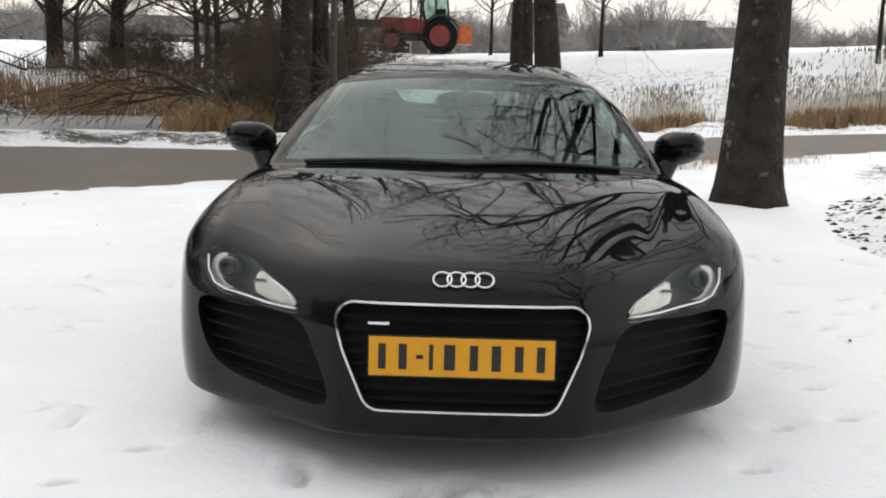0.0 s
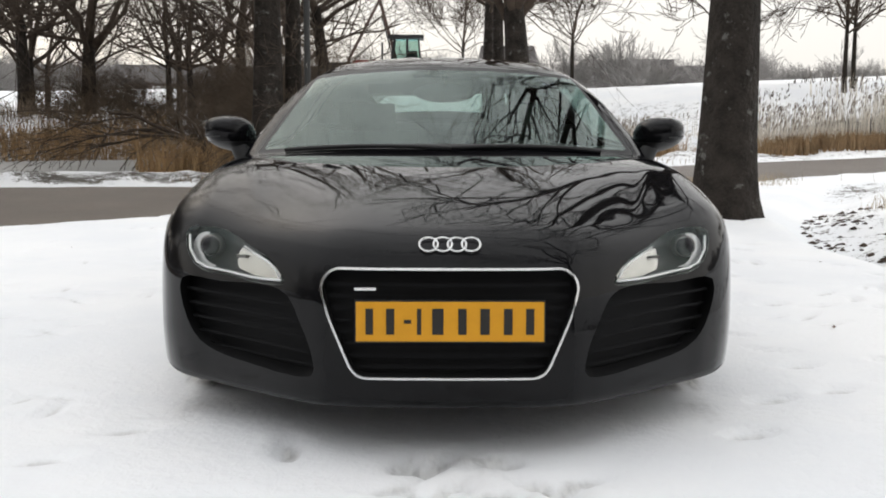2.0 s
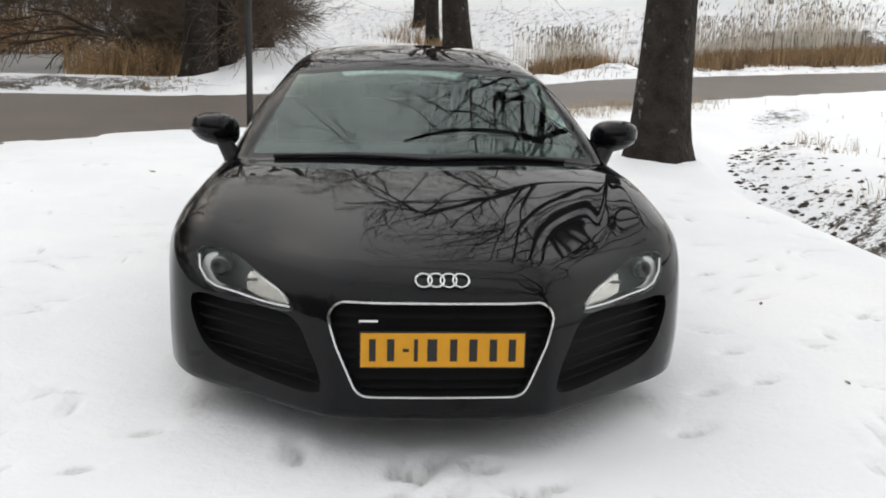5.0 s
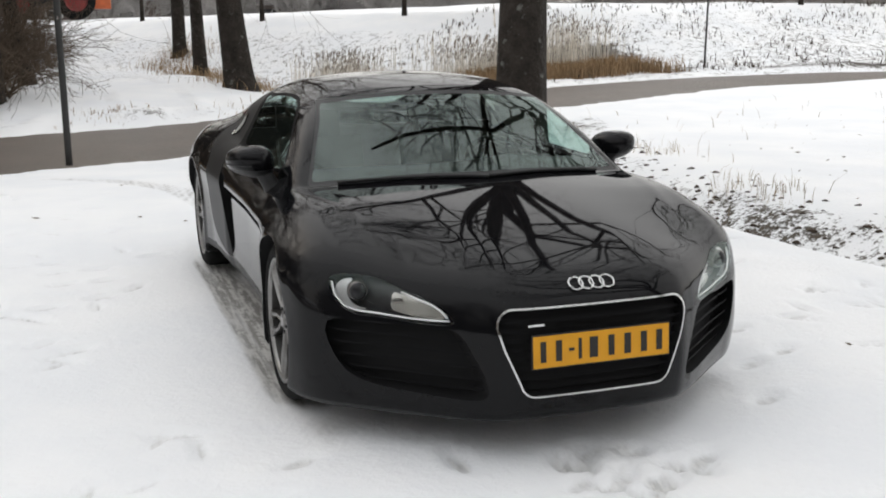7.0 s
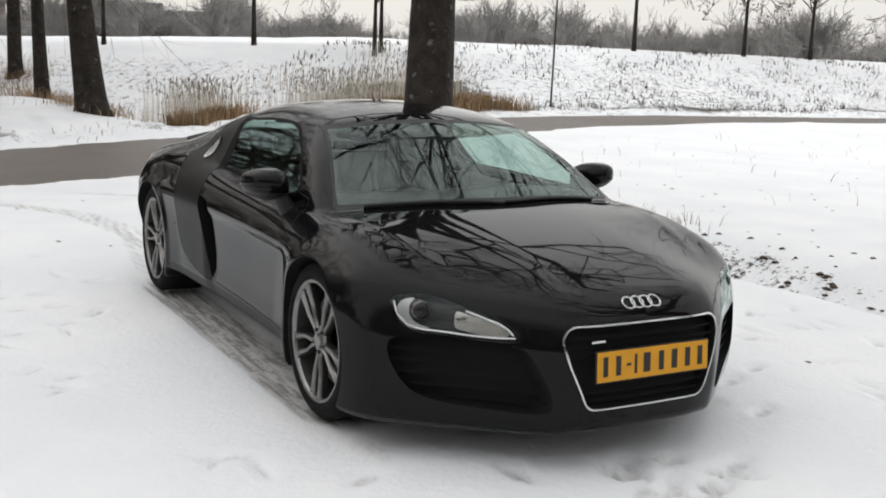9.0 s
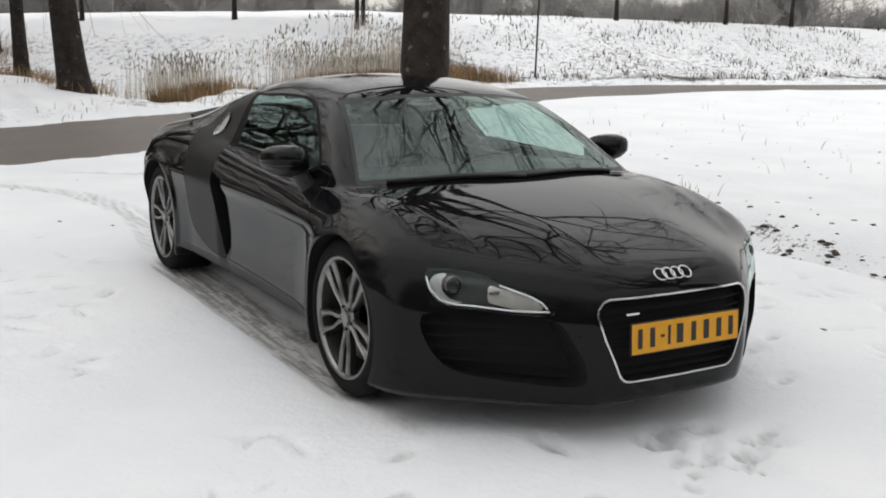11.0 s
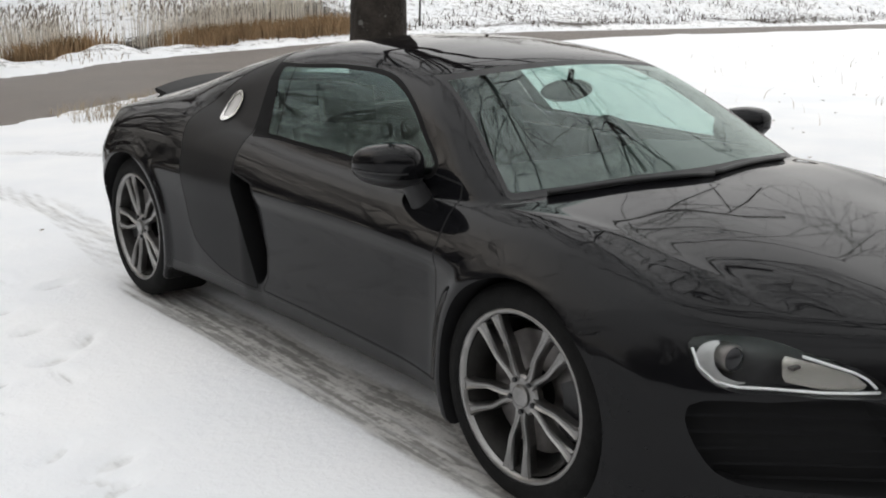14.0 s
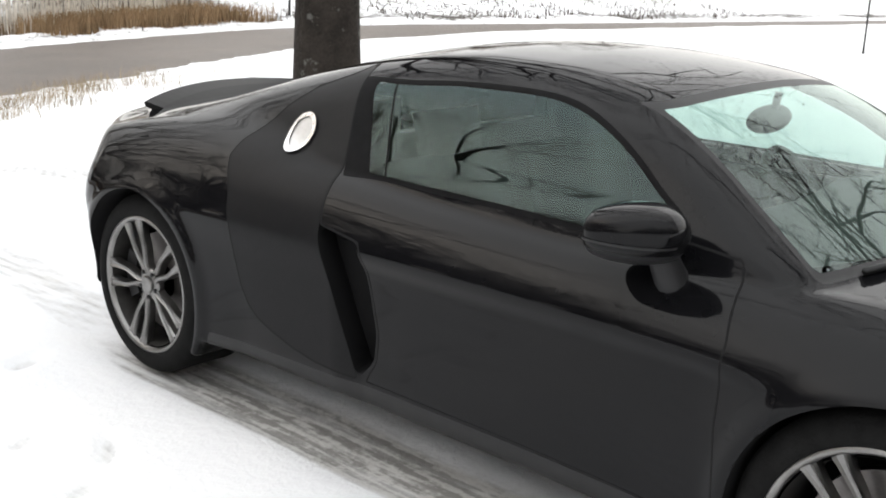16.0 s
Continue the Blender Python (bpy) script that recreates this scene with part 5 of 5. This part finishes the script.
for k, az in enumerate(np.arange(-33, -58, -1.4)):
    dist = rng.uniform(19.0, 27.0)
    px, py = -1.0 + dist * math.sin(radians(az)), -2.0 + dist * math.cos(radians(az))
    if road_near(px) - 0.8 < py < road_far(px) + 1.5:
        continue
    grown = rng.uniform(1.05, 1.35)
    c = tagged(copy_thing(WOOD[k % len(WOOD)], pose(px, py, z_at(px, py) - 0.03, 0, 0, rng.uniform(0, 360))), "tall bare tree where the thicket goes on along the road", group="trees of the wood")
    c.scale = (grown, grown, grown)


# ---- grasses and reeds ----
def blades(name, label, spots, mat, low, high, width, bend, category, top=None, seed=1):
    """Many thin upright blades as one sheet; top: the colour of plumes."""
    rng = np.random.default_rng(seed)
    vs, fs, tv, tf = [], [], [], []
    for x, y, z in spots:
        h, a = rng.uniform(low, high), rng.uniform(0, 3.14)
        bx, by = rng.normal(0, bend * h, 2)
        w = width * rng.uniform(0.7, 1.3)
        cx, cy = w * math.cos(a), w * math.sin(a)
        b = len(vs)
        vs += [(x - cx, y - cy, z - 0.05), (x + cx, y + cy, z - 0.05), (x + bx * 0.35 + cx * 0.7, y + by * 0.35 + cy * 0.7, z + h * 0.6),
               (x + bx * 0.35 - cx * 0.7, y + by * 0.35 - cy * 0.7, z + h * 0.6), (x + bx, y + by, z + h)]
        fs += [(b, b + 1, b + 2, b + 3), (b + 3, b + 2, b + 4)]
        if top is not None and rng.random() < 0.55:
            c = len(tv)
            px, py, pz = x + bx * 0.8, y + by * 0.8, z + h * 0.86
            ln, pw = rng.uniform(0.10, 0.18), rng.uniform(0.010, 0.018)
            tv += [(px, py, pz), (px + pw * math.cos(a), py + pw * math.sin(a), pz + ln * 0.45), (px + bx * 0.3 + 0.02, py + by * 0.3, pz + ln), (px - pw * math.cos(a), py - pw * math.sin(a), pz + ln * 0.45),
                   (px - pw * math.sin(a), py + pw * math.cos(a), pz + ln * 0.5), (px + pw * math.sin(a), py - pw * math.cos(a), pz + ln * 0.5)]
            tf += [(c, c + 1, c + 2, c + 3), (c, c + 4, c + 2, c + 5)]
    t = thing(name, label, category, kind="stuff")
    link_mesh("stalks", vs, fs, mat, t, smooth=False)["kind"] = "stuff"
    if tv:
        link_mesh("plumes", tv, tf, top, t, smooth=False)["kind"] = "stuff"
    return t


def scatter(n, seed, x0, x1, off0, off1, clump=0.0):
    rng = np.random.default_rng(seed)
    x = rng.uniform(x0, x1, n)
    y = road_far(x) + rng.uniform(off0, off1, n)
    if clump:
        ends = 1.6 * np.maximum(1 - (x - x0) / 1.5, 0) + 1.6 * np.maximum(1 - (x1 - x) / 2.5, 0)
        keep = waves(x, y, 2.0, seed + 5) + rng.uniform(-1, 1, n) * 0.6 > clump + ends
        x, y = x[keep], y[keep]
    return list(zip(x, y, ground_z(x, y)))


blades("reeds", "tall pale dry reeds with brown plumes along the ditch", scatter(2400, 40, 3.4, 6.8, 2.6, 6.0, -0.45) + scatter(2300, 66, 6.5, 13.5, 1.9, 4.8, -0.35), M_REED, 0.65, 1.25, 0.008, 0.05, "reeds", M_REEDTOP, 41)
blades("reeds", "sparse dry reeds with brown plumes on the snowy bank", scatter(1100, 42, 2.6, 16.5, 4.5, 6.8, 0.2), M_REED, 0.3, 0.7, 0.009, 0.08, "reeds", M_REEDTOP, 43)
blades("grass", "low brown dead grass at the foot of the reeds", scatter(4500, 44, 3.2, 6.8, 1.8, 3.7, -0.6) + scatter(9000, 67, 6.4, 14.0, 0.9, 2.9, -0.6), M_GRASS, 0.2, 0.5, 0.012, 0.25, "grass", None, 45)
blades("grass", "ochre dead grass along the frozen ditch", scatter(6000, 46, -7.2, -3.2, 4.0, 7.0, -0.1) + scatter(7500, 56, -17.0, -6.0, 12.6, 15.5, -0.2), M_OCHRE, 0.25, 0.95, 0.011, 0.30, "grass", None, 47)
blades("grass", "brown undergrowth below the thicket", scatter(3000, 48, -6.0, -2.5, 6.2, 11.0, -0.1) + scatter(4500, 57, -18, -6.0, 15.0, 18.5, -0.1), M_BRUSH, 0.2, 0.75, 0.012, 0.35, "undergrowth", None, 49)
blades("grass", "brown tussocks on the road's far verge", scatter(1500, 50, -8, 9, 0.3, 1.8, 0.55), M_GRASS, 0.05, 0.16, 0.008, 0.4, "grass", None, 51)
rng = np.random.default_rng(64)
x, y = np.concatenate([rng.normal(cx, 0.55, 500) for cx in (2.2, 1.9, 1.6)]), np.concatenate([rng.normal(cy, 0.7, 500) for cy in (20.0, 24.9, 28.5)])
blades("grass", "ochre dead grass round the trees of the lane", list(zip(x, y, ground_z(x, y))), M_GRASS, 0.08, 0.40, 0.008, 0.4, "grass", None, 65)
blades("grass", "dark tufts of dead grass on the snowy bank", scatter(9000, 52, 8, 40, 0.8, 9.0, 0.25), M_TWIG, 0.05, 0.2, 0.016, 0.5, "grass", None, 53)
spots = []
rng = np.random.default_rng(60)
for _ in range(48):
    u = rng.random()
    cx, cy = (rng.uniform(1.6, 5.4), None) if u < 0.84 else (None, rng.uniform(1.5, 7.0))
    if cy is None:
        cy = float(road_near(cx)) - rng.uniform(0.3, 1.6)
    else:
        cx = float(ditch_x(cy)) + rng.choice([0.5, 0.8, 1.1]) + rng.normal(0, 0.25)
    for _ in range(int(rng.integers(14, 60))):
        spots.append((cx + rng.normal(0, 0.16), cy + rng.normal(0, 0.16)))
spots = [(x, y, z) for (x, y), z in zip(spots, ground_z(np.array([s[0] for s in spots]), np.array([s[1] for s in spots])))]
blades("grass", "pale dead grass tufts poking through the snow", spots, M_PALE, 0.05, 0.20, 0.0035, 0.5, "grass", None, 61)
rng = np.random.default_rng(62)
x = rng.uniform(5.0, 22.0, 220)
y = rng.uniform(-2.0, 12.0, 220)
keep = y < road_near(x) - 0.5
blades("grass", "single dead stalks in the snowy meadow", list(zip(x[keep], y[keep], ground_z(x[keep], y[keep]))), M_GRASS, 0.04, 0.2, 0.004, 0.6, "grass", None, 63)


# ---- clods and dead leaves by the ditch ----
vs, fs = [], []
rng = np.random.default_rng(70)
for _ in range(500):
    cy = rng.uniform(-4.0, 6.8)
    cx = float(ditch_x(cy)) + abs(rng.normal(0.0, 0.60)) - 0.02
    cz, s = z_at(cx, cy), rng.uniform(0.015, 0.055)
    b = len(vs)
    vs += [(cx + s * rng.uniform(0.6, 1.4) * dx, cy + s * rng.uniform(0.6, 1.4) * dy, cz + s * rng.uniform(0.2, 0.6) * dz) for dx, dy, dz in ((1, 0, 0), (0, 1, 0), (-1, 0, 0), (0, -1, 0), (0, 0, 1), (0, 0, -1))]
    fs += [(b, b + 1, b + 4), (b + 1, b + 2, b + 4), (b + 2, b + 3, b + 4), (b + 3, b, b + 4), (b + 1, b, b + 5), (b + 2, b + 1, b + 5), (b + 3, b + 2, b + 5), (b, b + 3, b + 5)]
tagged(link_mesh("soil_clods", vs, fs, M_TWIG), "dark clods of soil and leaves along the ditch", "soil", kind="stuff")


# ---- dead leaves on the snow ----
vs, fs = [], []
rng = np.random.default_rng(71)
for _ in range(150):
    cx, cy = (rng.uniform(4.6, 14.0), rng.uniform(-4.0, 9.0)) if rng.random() < 0.6 else (rng.uniform(-5.5, 2.6), rng.uniform(-4.5, 6.5))
    if -2.3 < cx < 1.1 and abs(cy) < 2.4:
        continue
    cz, a, s = z_at(cx, cy) + 0.004, rng.uniform(0, 6.28), rng.uniform(0.008, 0.024)
    ca, sa, b = math.cos(a), math.sin(a), len(vs)
    for u, w, h in ((-1.4, 0, 0.3), (-0.3, 0.6, 0.45), (-0.2, 0, 0.05), (-0.3, -0.6, 0.5), (0.7, 0.45, 0.3), (0.7, 0, 0.1), (0.7, -0.45, 0.45), (1.6, 0.1, 0.6)):
        vs.append((cx + s * (u * ca - w * sa), cy + s * (u * sa + w * ca), cz + s * h))
    fs += [(b, b + 2, b + 1), (b, b + 3, b + 2), (b + 1, b + 2, b + 5, b + 4), (b + 2, b + 3, b + 6, b + 5), (b + 4, b + 5, b + 7), (b + 5, b + 6, b + 7)]
tagged(link_mesh("dead_leaves", vs, fs, M_BRUSH), "curled brown dead leaves scattered on the snow", "leaves", kind="stuff")


# ---- posts ----
def post(name, label, x, y, height, r, lean):
    t = thing(name, label, "post", pose(x, y, z_at(x, y)))
    bm = tube(bmesh.new(), [(lean * z, 0, z) for z in (-0.2, 0.3, height * 0.5, height)], [r, r, r * 0.92, r * 0.8], 12)
    part("pole", bm, M_POST, t, smooth=True)
    bm = lathe(bmesh.new(), [(-0.1, r * 1.5), (0.05, r * 1.5), (0.07, r)], 12, "z")
    part("foot_collar", bm, M_POST, t, smooth=True)
    return t


lamp_post = post("street_lamp", "slim dark lamp post at the road's edge", -1.735, 8.95, 5.2, 0.045, 0.0)
bm = box(bmesh.new(), (-0.012, -0.052, 1.9), (0.012, -0.044, 1.96))
part("sticker", bm, M_CHROME, lamp_post, "small pale sticker")
bm = tube(bmesh.new(), [(0, 0, 5.1), (0, 0, 5.35)], [0.07, 0.16], 12)
part("lantern", bm, M_POST, lamp_post, smooth=True)
post("marker_pole", "thin dark pole on the far verge", 15.0, 19.9, 3.6, 0.03, 0.015)
post("marker_pole", "thin dark pole on the far verge", 24.0, 8.3, 3.2, 0.025, 0.0)


# ---- far: young trees on the bank, hedge trees, houses ----
def on_crest(cx, cy, az, off=0.0):
    """Where the bearing az (degrees from +y towards +x) from a point meets the bank's crest."""
    d = np.arange(15, 120, 0.1)
    x, y = cx + d * math.sin(radians(az)), cy + d * math.cos(radians(az))
    i = int(np.argmin(np.abs(crest_distance(x, y) - off)))
    return float(x[i]), float(y[i])


for k, (px, py) in enumerate(((4.6, 30.4), (1.07, 35.6), (11.5, 24.45), (11.85, 24.75))):
    tree("tree", "young bare tree with a thin straight stem on the snowy bank", px, py, 7.0, 0.075, 2.1, 120 + k, 3, 9, (0, 0), 0.28, group="young trees on the bank", thin=0.009, up=0.9)
for k, az in enumerate((18.35, 38.7, 44.4, 47.7, 52.5)):
    px, py = on_crest(-2.2, -5.29, az, 0.8)
    leafy = az == 44.4
    tree("tree", "young tree with withered brown leaves on the snowy bank" if leafy else "young bare tree with a thin straight stem on the snowy bank", px, py, 7.0, 0.085, 2.4, 130 + k, 3, 9, (0, 0), 0.28,
         group="young trees on the bank", thin=0.011, up=0.9, leaves=2600 if leafy else 0)

hedge = []
for k in range(5):
    rng = np.random.default_rng(500 + k)
    t = thing("tree", "bare far hedge tree, its twigs coloured pale for haze", "tree", pose(0, 900 + k * 20, -30), "far hedge trees")
    runs = []
    for _ in range(9):
        a = rng.uniform(0, 6.283)
        grow(rng, Vector((rng.normal(0, 0.5), rng.normal(0, 0.5), 0)), Vector((math.cos(a) * 0.5, math.sin(a) * 0.5, 1)).normalized(), rng.uniform(2.8, 4.2), 0.10, 3, runs, 0.5, 0.0, 0.14, (4, 6), 0.15)
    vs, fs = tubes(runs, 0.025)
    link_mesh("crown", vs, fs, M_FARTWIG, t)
    hedge.append(t)
rng = np.random.default_rng(88)
spot = 0
for az in np.arange(-30, 78, 0.62):
    dist = rng.uniform(80, 125)
    px, py = -1.5 + dist * math.sin(radians(az + rng.uniform(-0.5, 0.5))), -5 + dist * math.cos(radians(az))
    m = Matrix.Translation((px, py, TOP - 0.6)) @ Matrix.Rotation(rng.uniform(0, 6.28), 4, "Z")
    src = hedge[spot % 5]
    c = copy_thing(src, m) if spot >= 5 else src
    s = rng.uniform(0.38, 0.75)
    c.matrix_world = m @ Matrix.Diagonal((s, s, s * rng.uniform(0.8, 1.1), 1))
    spot += 1


def house(x, y, w, d, h, roof, turn, label, frames=False):
    t = thing("house", label, "house", pose(x, y, TOP - 0.3, 0, 0, turn), "far houses")
    bm = box(bmesh.new(), (-w / 2, -d / 2, 0), (w / 2, d / 2, h))
    part("wall", bm, M_WALLFAR, t)
    bm = bmesh.new()
    o = 0.3
    v6 = [bm.verts.new(c) for c in ((-w / 2 - o, -d / 2 - o, h), (w / 2 + o, -d / 2 - o, h), (w / 2 + o, d / 2 + o, h), (-w / 2 - o, d / 2 + o, h), (-w / 2, 0, h + roof), (w / 2, 0, h + roof))]
    for q in ((0, 1, 5, 4), (2, 3, 4, 5), (0, 4, 3), (1, 2, 5), (0, 3, 2, 1)):
        bm.faces.new([v6[i] for i in q])
    part("roof", bm, M_ROOFFAR, t)
    for k in range(int(w // 3)):
        x0, x1, z0, z1 = -w / 2 + 1 + 3 * k, -w / 2 + 2.2 + 3 * k, h * 0.35, h * 0.8
        pane = part("window", box(bmesh.new(), (x0, -d / 2 - 0.06, z0), (x1, -d / 2 + 0.05, z1)), M_DARK, t)
        if frames:
            bm = bmesh.new()
            for lo, hi in (((x0 - 0.12, z0 - 0.12), (x1 + 0.12, z0)), ((x0 - 0.12, z1), (x1 + 0.12, z1 + 0.12)), ((x0 - 0.12, z0), (x0, z1)), ((x1, z0), (x1 + 0.12, z1)), ((x0, (z0 + z1) / 2), (x1, (z0 + z1) / 2 + 0.08))):
                box(bm, (lo[0], -d / 2 - 0.11, lo[1]), (hi[0], -d / 2 - 0.03, hi[1]))
            part("window_frame", bm, M_FRAMEFAR, pane, "pale window frame")
    if frames:
        part("chimney", box(bmesh.new(), (w * 0.2, -0.4, h + roof * 0.4), (w * 0.2 + 0.7, 0.4, h + roof + 0.7)), M_WALLFAR, t)


for az, dist, w, h, roof, turn in ((8.8, 98, 6, 2.2, 2.0, 10), (11.2, 95, 9, 2.0, 2.6, -12), (17.9, 104, 5, 2.2, 0.6, -15), (20.2, 110, 8, 1.2, 1.2, -20), (14.2, 92, 10, 1.6, 2.2, -18), (31, 118, 14, 2.0, 2.0, -30)):
    house(-1.0 + dist * math.sin(radians(az)), -5 + dist * math.cos(radians(az)), w * 0.8, 7, h * 0.8, roof * 0.95, turn, "low dark house with a pitched roof behind the bank")
for px, py, w, h, roof, turn in ((9.6, 134, 7, 5.0, 3.2, 4), (-17, 88, 22, 1.7, 1.7, 8), (-34, 86, 16, 1.6, 1.8, 20)):
    house(px, py, w, 8, h, roof, turn, "dark brick house with pale window frames behind the bank", frames=True)
house(-0.3, 96, 13.5, 7, 2.1, 0.5, 0, "low grey row of houses with pale windows behind the bank", frames=True)


# ---- tractor with a folding arm on the bank ----
def beam(bm, a, b, w):
    """A square bar from a to b."""
    return tube(bm, [a, b], w * 0.7, 4)


tr = thing("tractor", "red tractor with orange box and folded arm on the bank", "tractor", pose(-1.6, 46.5, z_at(-1.6, 46.5) + 0.05, 0, 0, -90))
part("bonnet", box(bmesh.new(), (-0.4, -2.4, 0.95), (0.4, -0.6, 1.65)), M_RED, tr, "red bonnet", bevel=0.12)
part("chassis", box(bmesh.new(), (-0.3, -2.3, 0.55), (0.3, 1.2, 0.98)), M_DARK, tr, bevel=0.05)
part("exhaust", tube(bmesh.new(), [(0.35, -0.95, 1.6), (0.35, -0.95, 2.5)], 0.05, 8), M_DARK, tr)
cab = part("cab", box(bmesh.new(), (-0.7, -0.55, 0.95), (0.7, 0.95, 1.55)), M_RED, tr, "red cab base", bevel=0.06)
for x in (-0.66, 0.66):
    for y0, y1 in ((-0.5, -0.35), (0.9, 0.8), (0.25, 0.25)):
        bm = bmesh.new()
        beam(bm, (x, y0, 1.5), (x, y1, 2.68), 0.08)
        part("cab_post", bm, M_DARK, cab)
part("cab_window", box(bmesh.new(), (-0.62, -0.42, 1.55), (0.62, 0.85, 2.62)), M_SIDEGLASS, cab, "tinted cab glass")
part("driver_seat", box(bmesh.new(), (-0.25, 0.2, 1.5), (0.25, 0.75, 2.1)), M_DARK, cab, bevel=0.08)
part("cab_roof", box(bmesh.new(), (-0.78, -0.65, 2.66), (0.78, 1.05, 2.84)), M_DARK, cab, bevel=0.06)
for sx in (-1, 1):
    bm = bmesh.new()
    rows = []
    for a in np.linspace(0.35, 2.5, 9):
        rows.append([bm.verts.new((sx * 0.92 + dx, 0.5 + r * math.cos(a), 0.82 + r * math.sin(a))) for dx, r in ((-0.26, 0.93), (0.26, 0.93), (0.26, 0.98), (-0.26, 0.98))])
    for p, q in zip(rows, rows[1:]):
        for i in range(4):
            bm.faces.new((p[i], p[(i + 1) % 4], q[(i + 1) % 4], q[i]))
    part("mudguard", bm, M_DARK, tr)
    for yy, rr in ((0.5, 0.85), (-1.8, 0.60)):
        m = pose(sx * 0.92, yy, rr - 0.04)
        w = part("wheel", lathe(bmesh.new(), [(-0.2, rr * 0.58), (-0.22, rr * 0.9), (-0.15, rr), (0.15, rr), (0.22, rr * 0.9), (0.2, rr * 0.58)], 28, m=m), M_TYRE, tr, smooth=True)
        part("rim", lathe(bmesh.new(), [(-0.17, 0.001), (-0.12, rr * 0.5), (-0.19, rr * 0.60), (0.19, rr * 0.60), (0.12, rr * 0.5), (0.17, 0.001)], 24, m=m), M_RED, w, "red wheel rim")
cutter = part("hedge_cutter", box(bmesh.new(), (-0.75, 1.3, 0.45), (0.75, 2.0, 1.35)), M_ORANGE, tr, "orange hedge cutter on the rear linkage", bevel=0.08)
part("linkage", beam(bmesh.new(), (0, 1.0, 0.8), (0, 1.6, 0.9), 0.2), M_DARK, tr)
arm = part("arm", beam(bmesh.new(), (-0.3, -0.2, 1.3), (-0.4, -1.1, 4.6), 0.16), M_RUST, tr, "folded rust-red arm")
part("fore_arm", beam(bmesh.new(), (-0.4, -1.1, 4.6), (-0.5, -2.7, 1.6), 0.14), M_RUST, arm)
part("ram", beam(bmesh.new(), (-0.3, -0.45, 1.7), (-0.4, -1.0, 3.8), 0.07), M_DARK, arm)
part("mower_head", box(bmesh.new(), (-0.9, -3.6, 1.15), (0.1, -2.4, 1.55)), M_DARK, arm, "dark mower head", bevel=0.08)
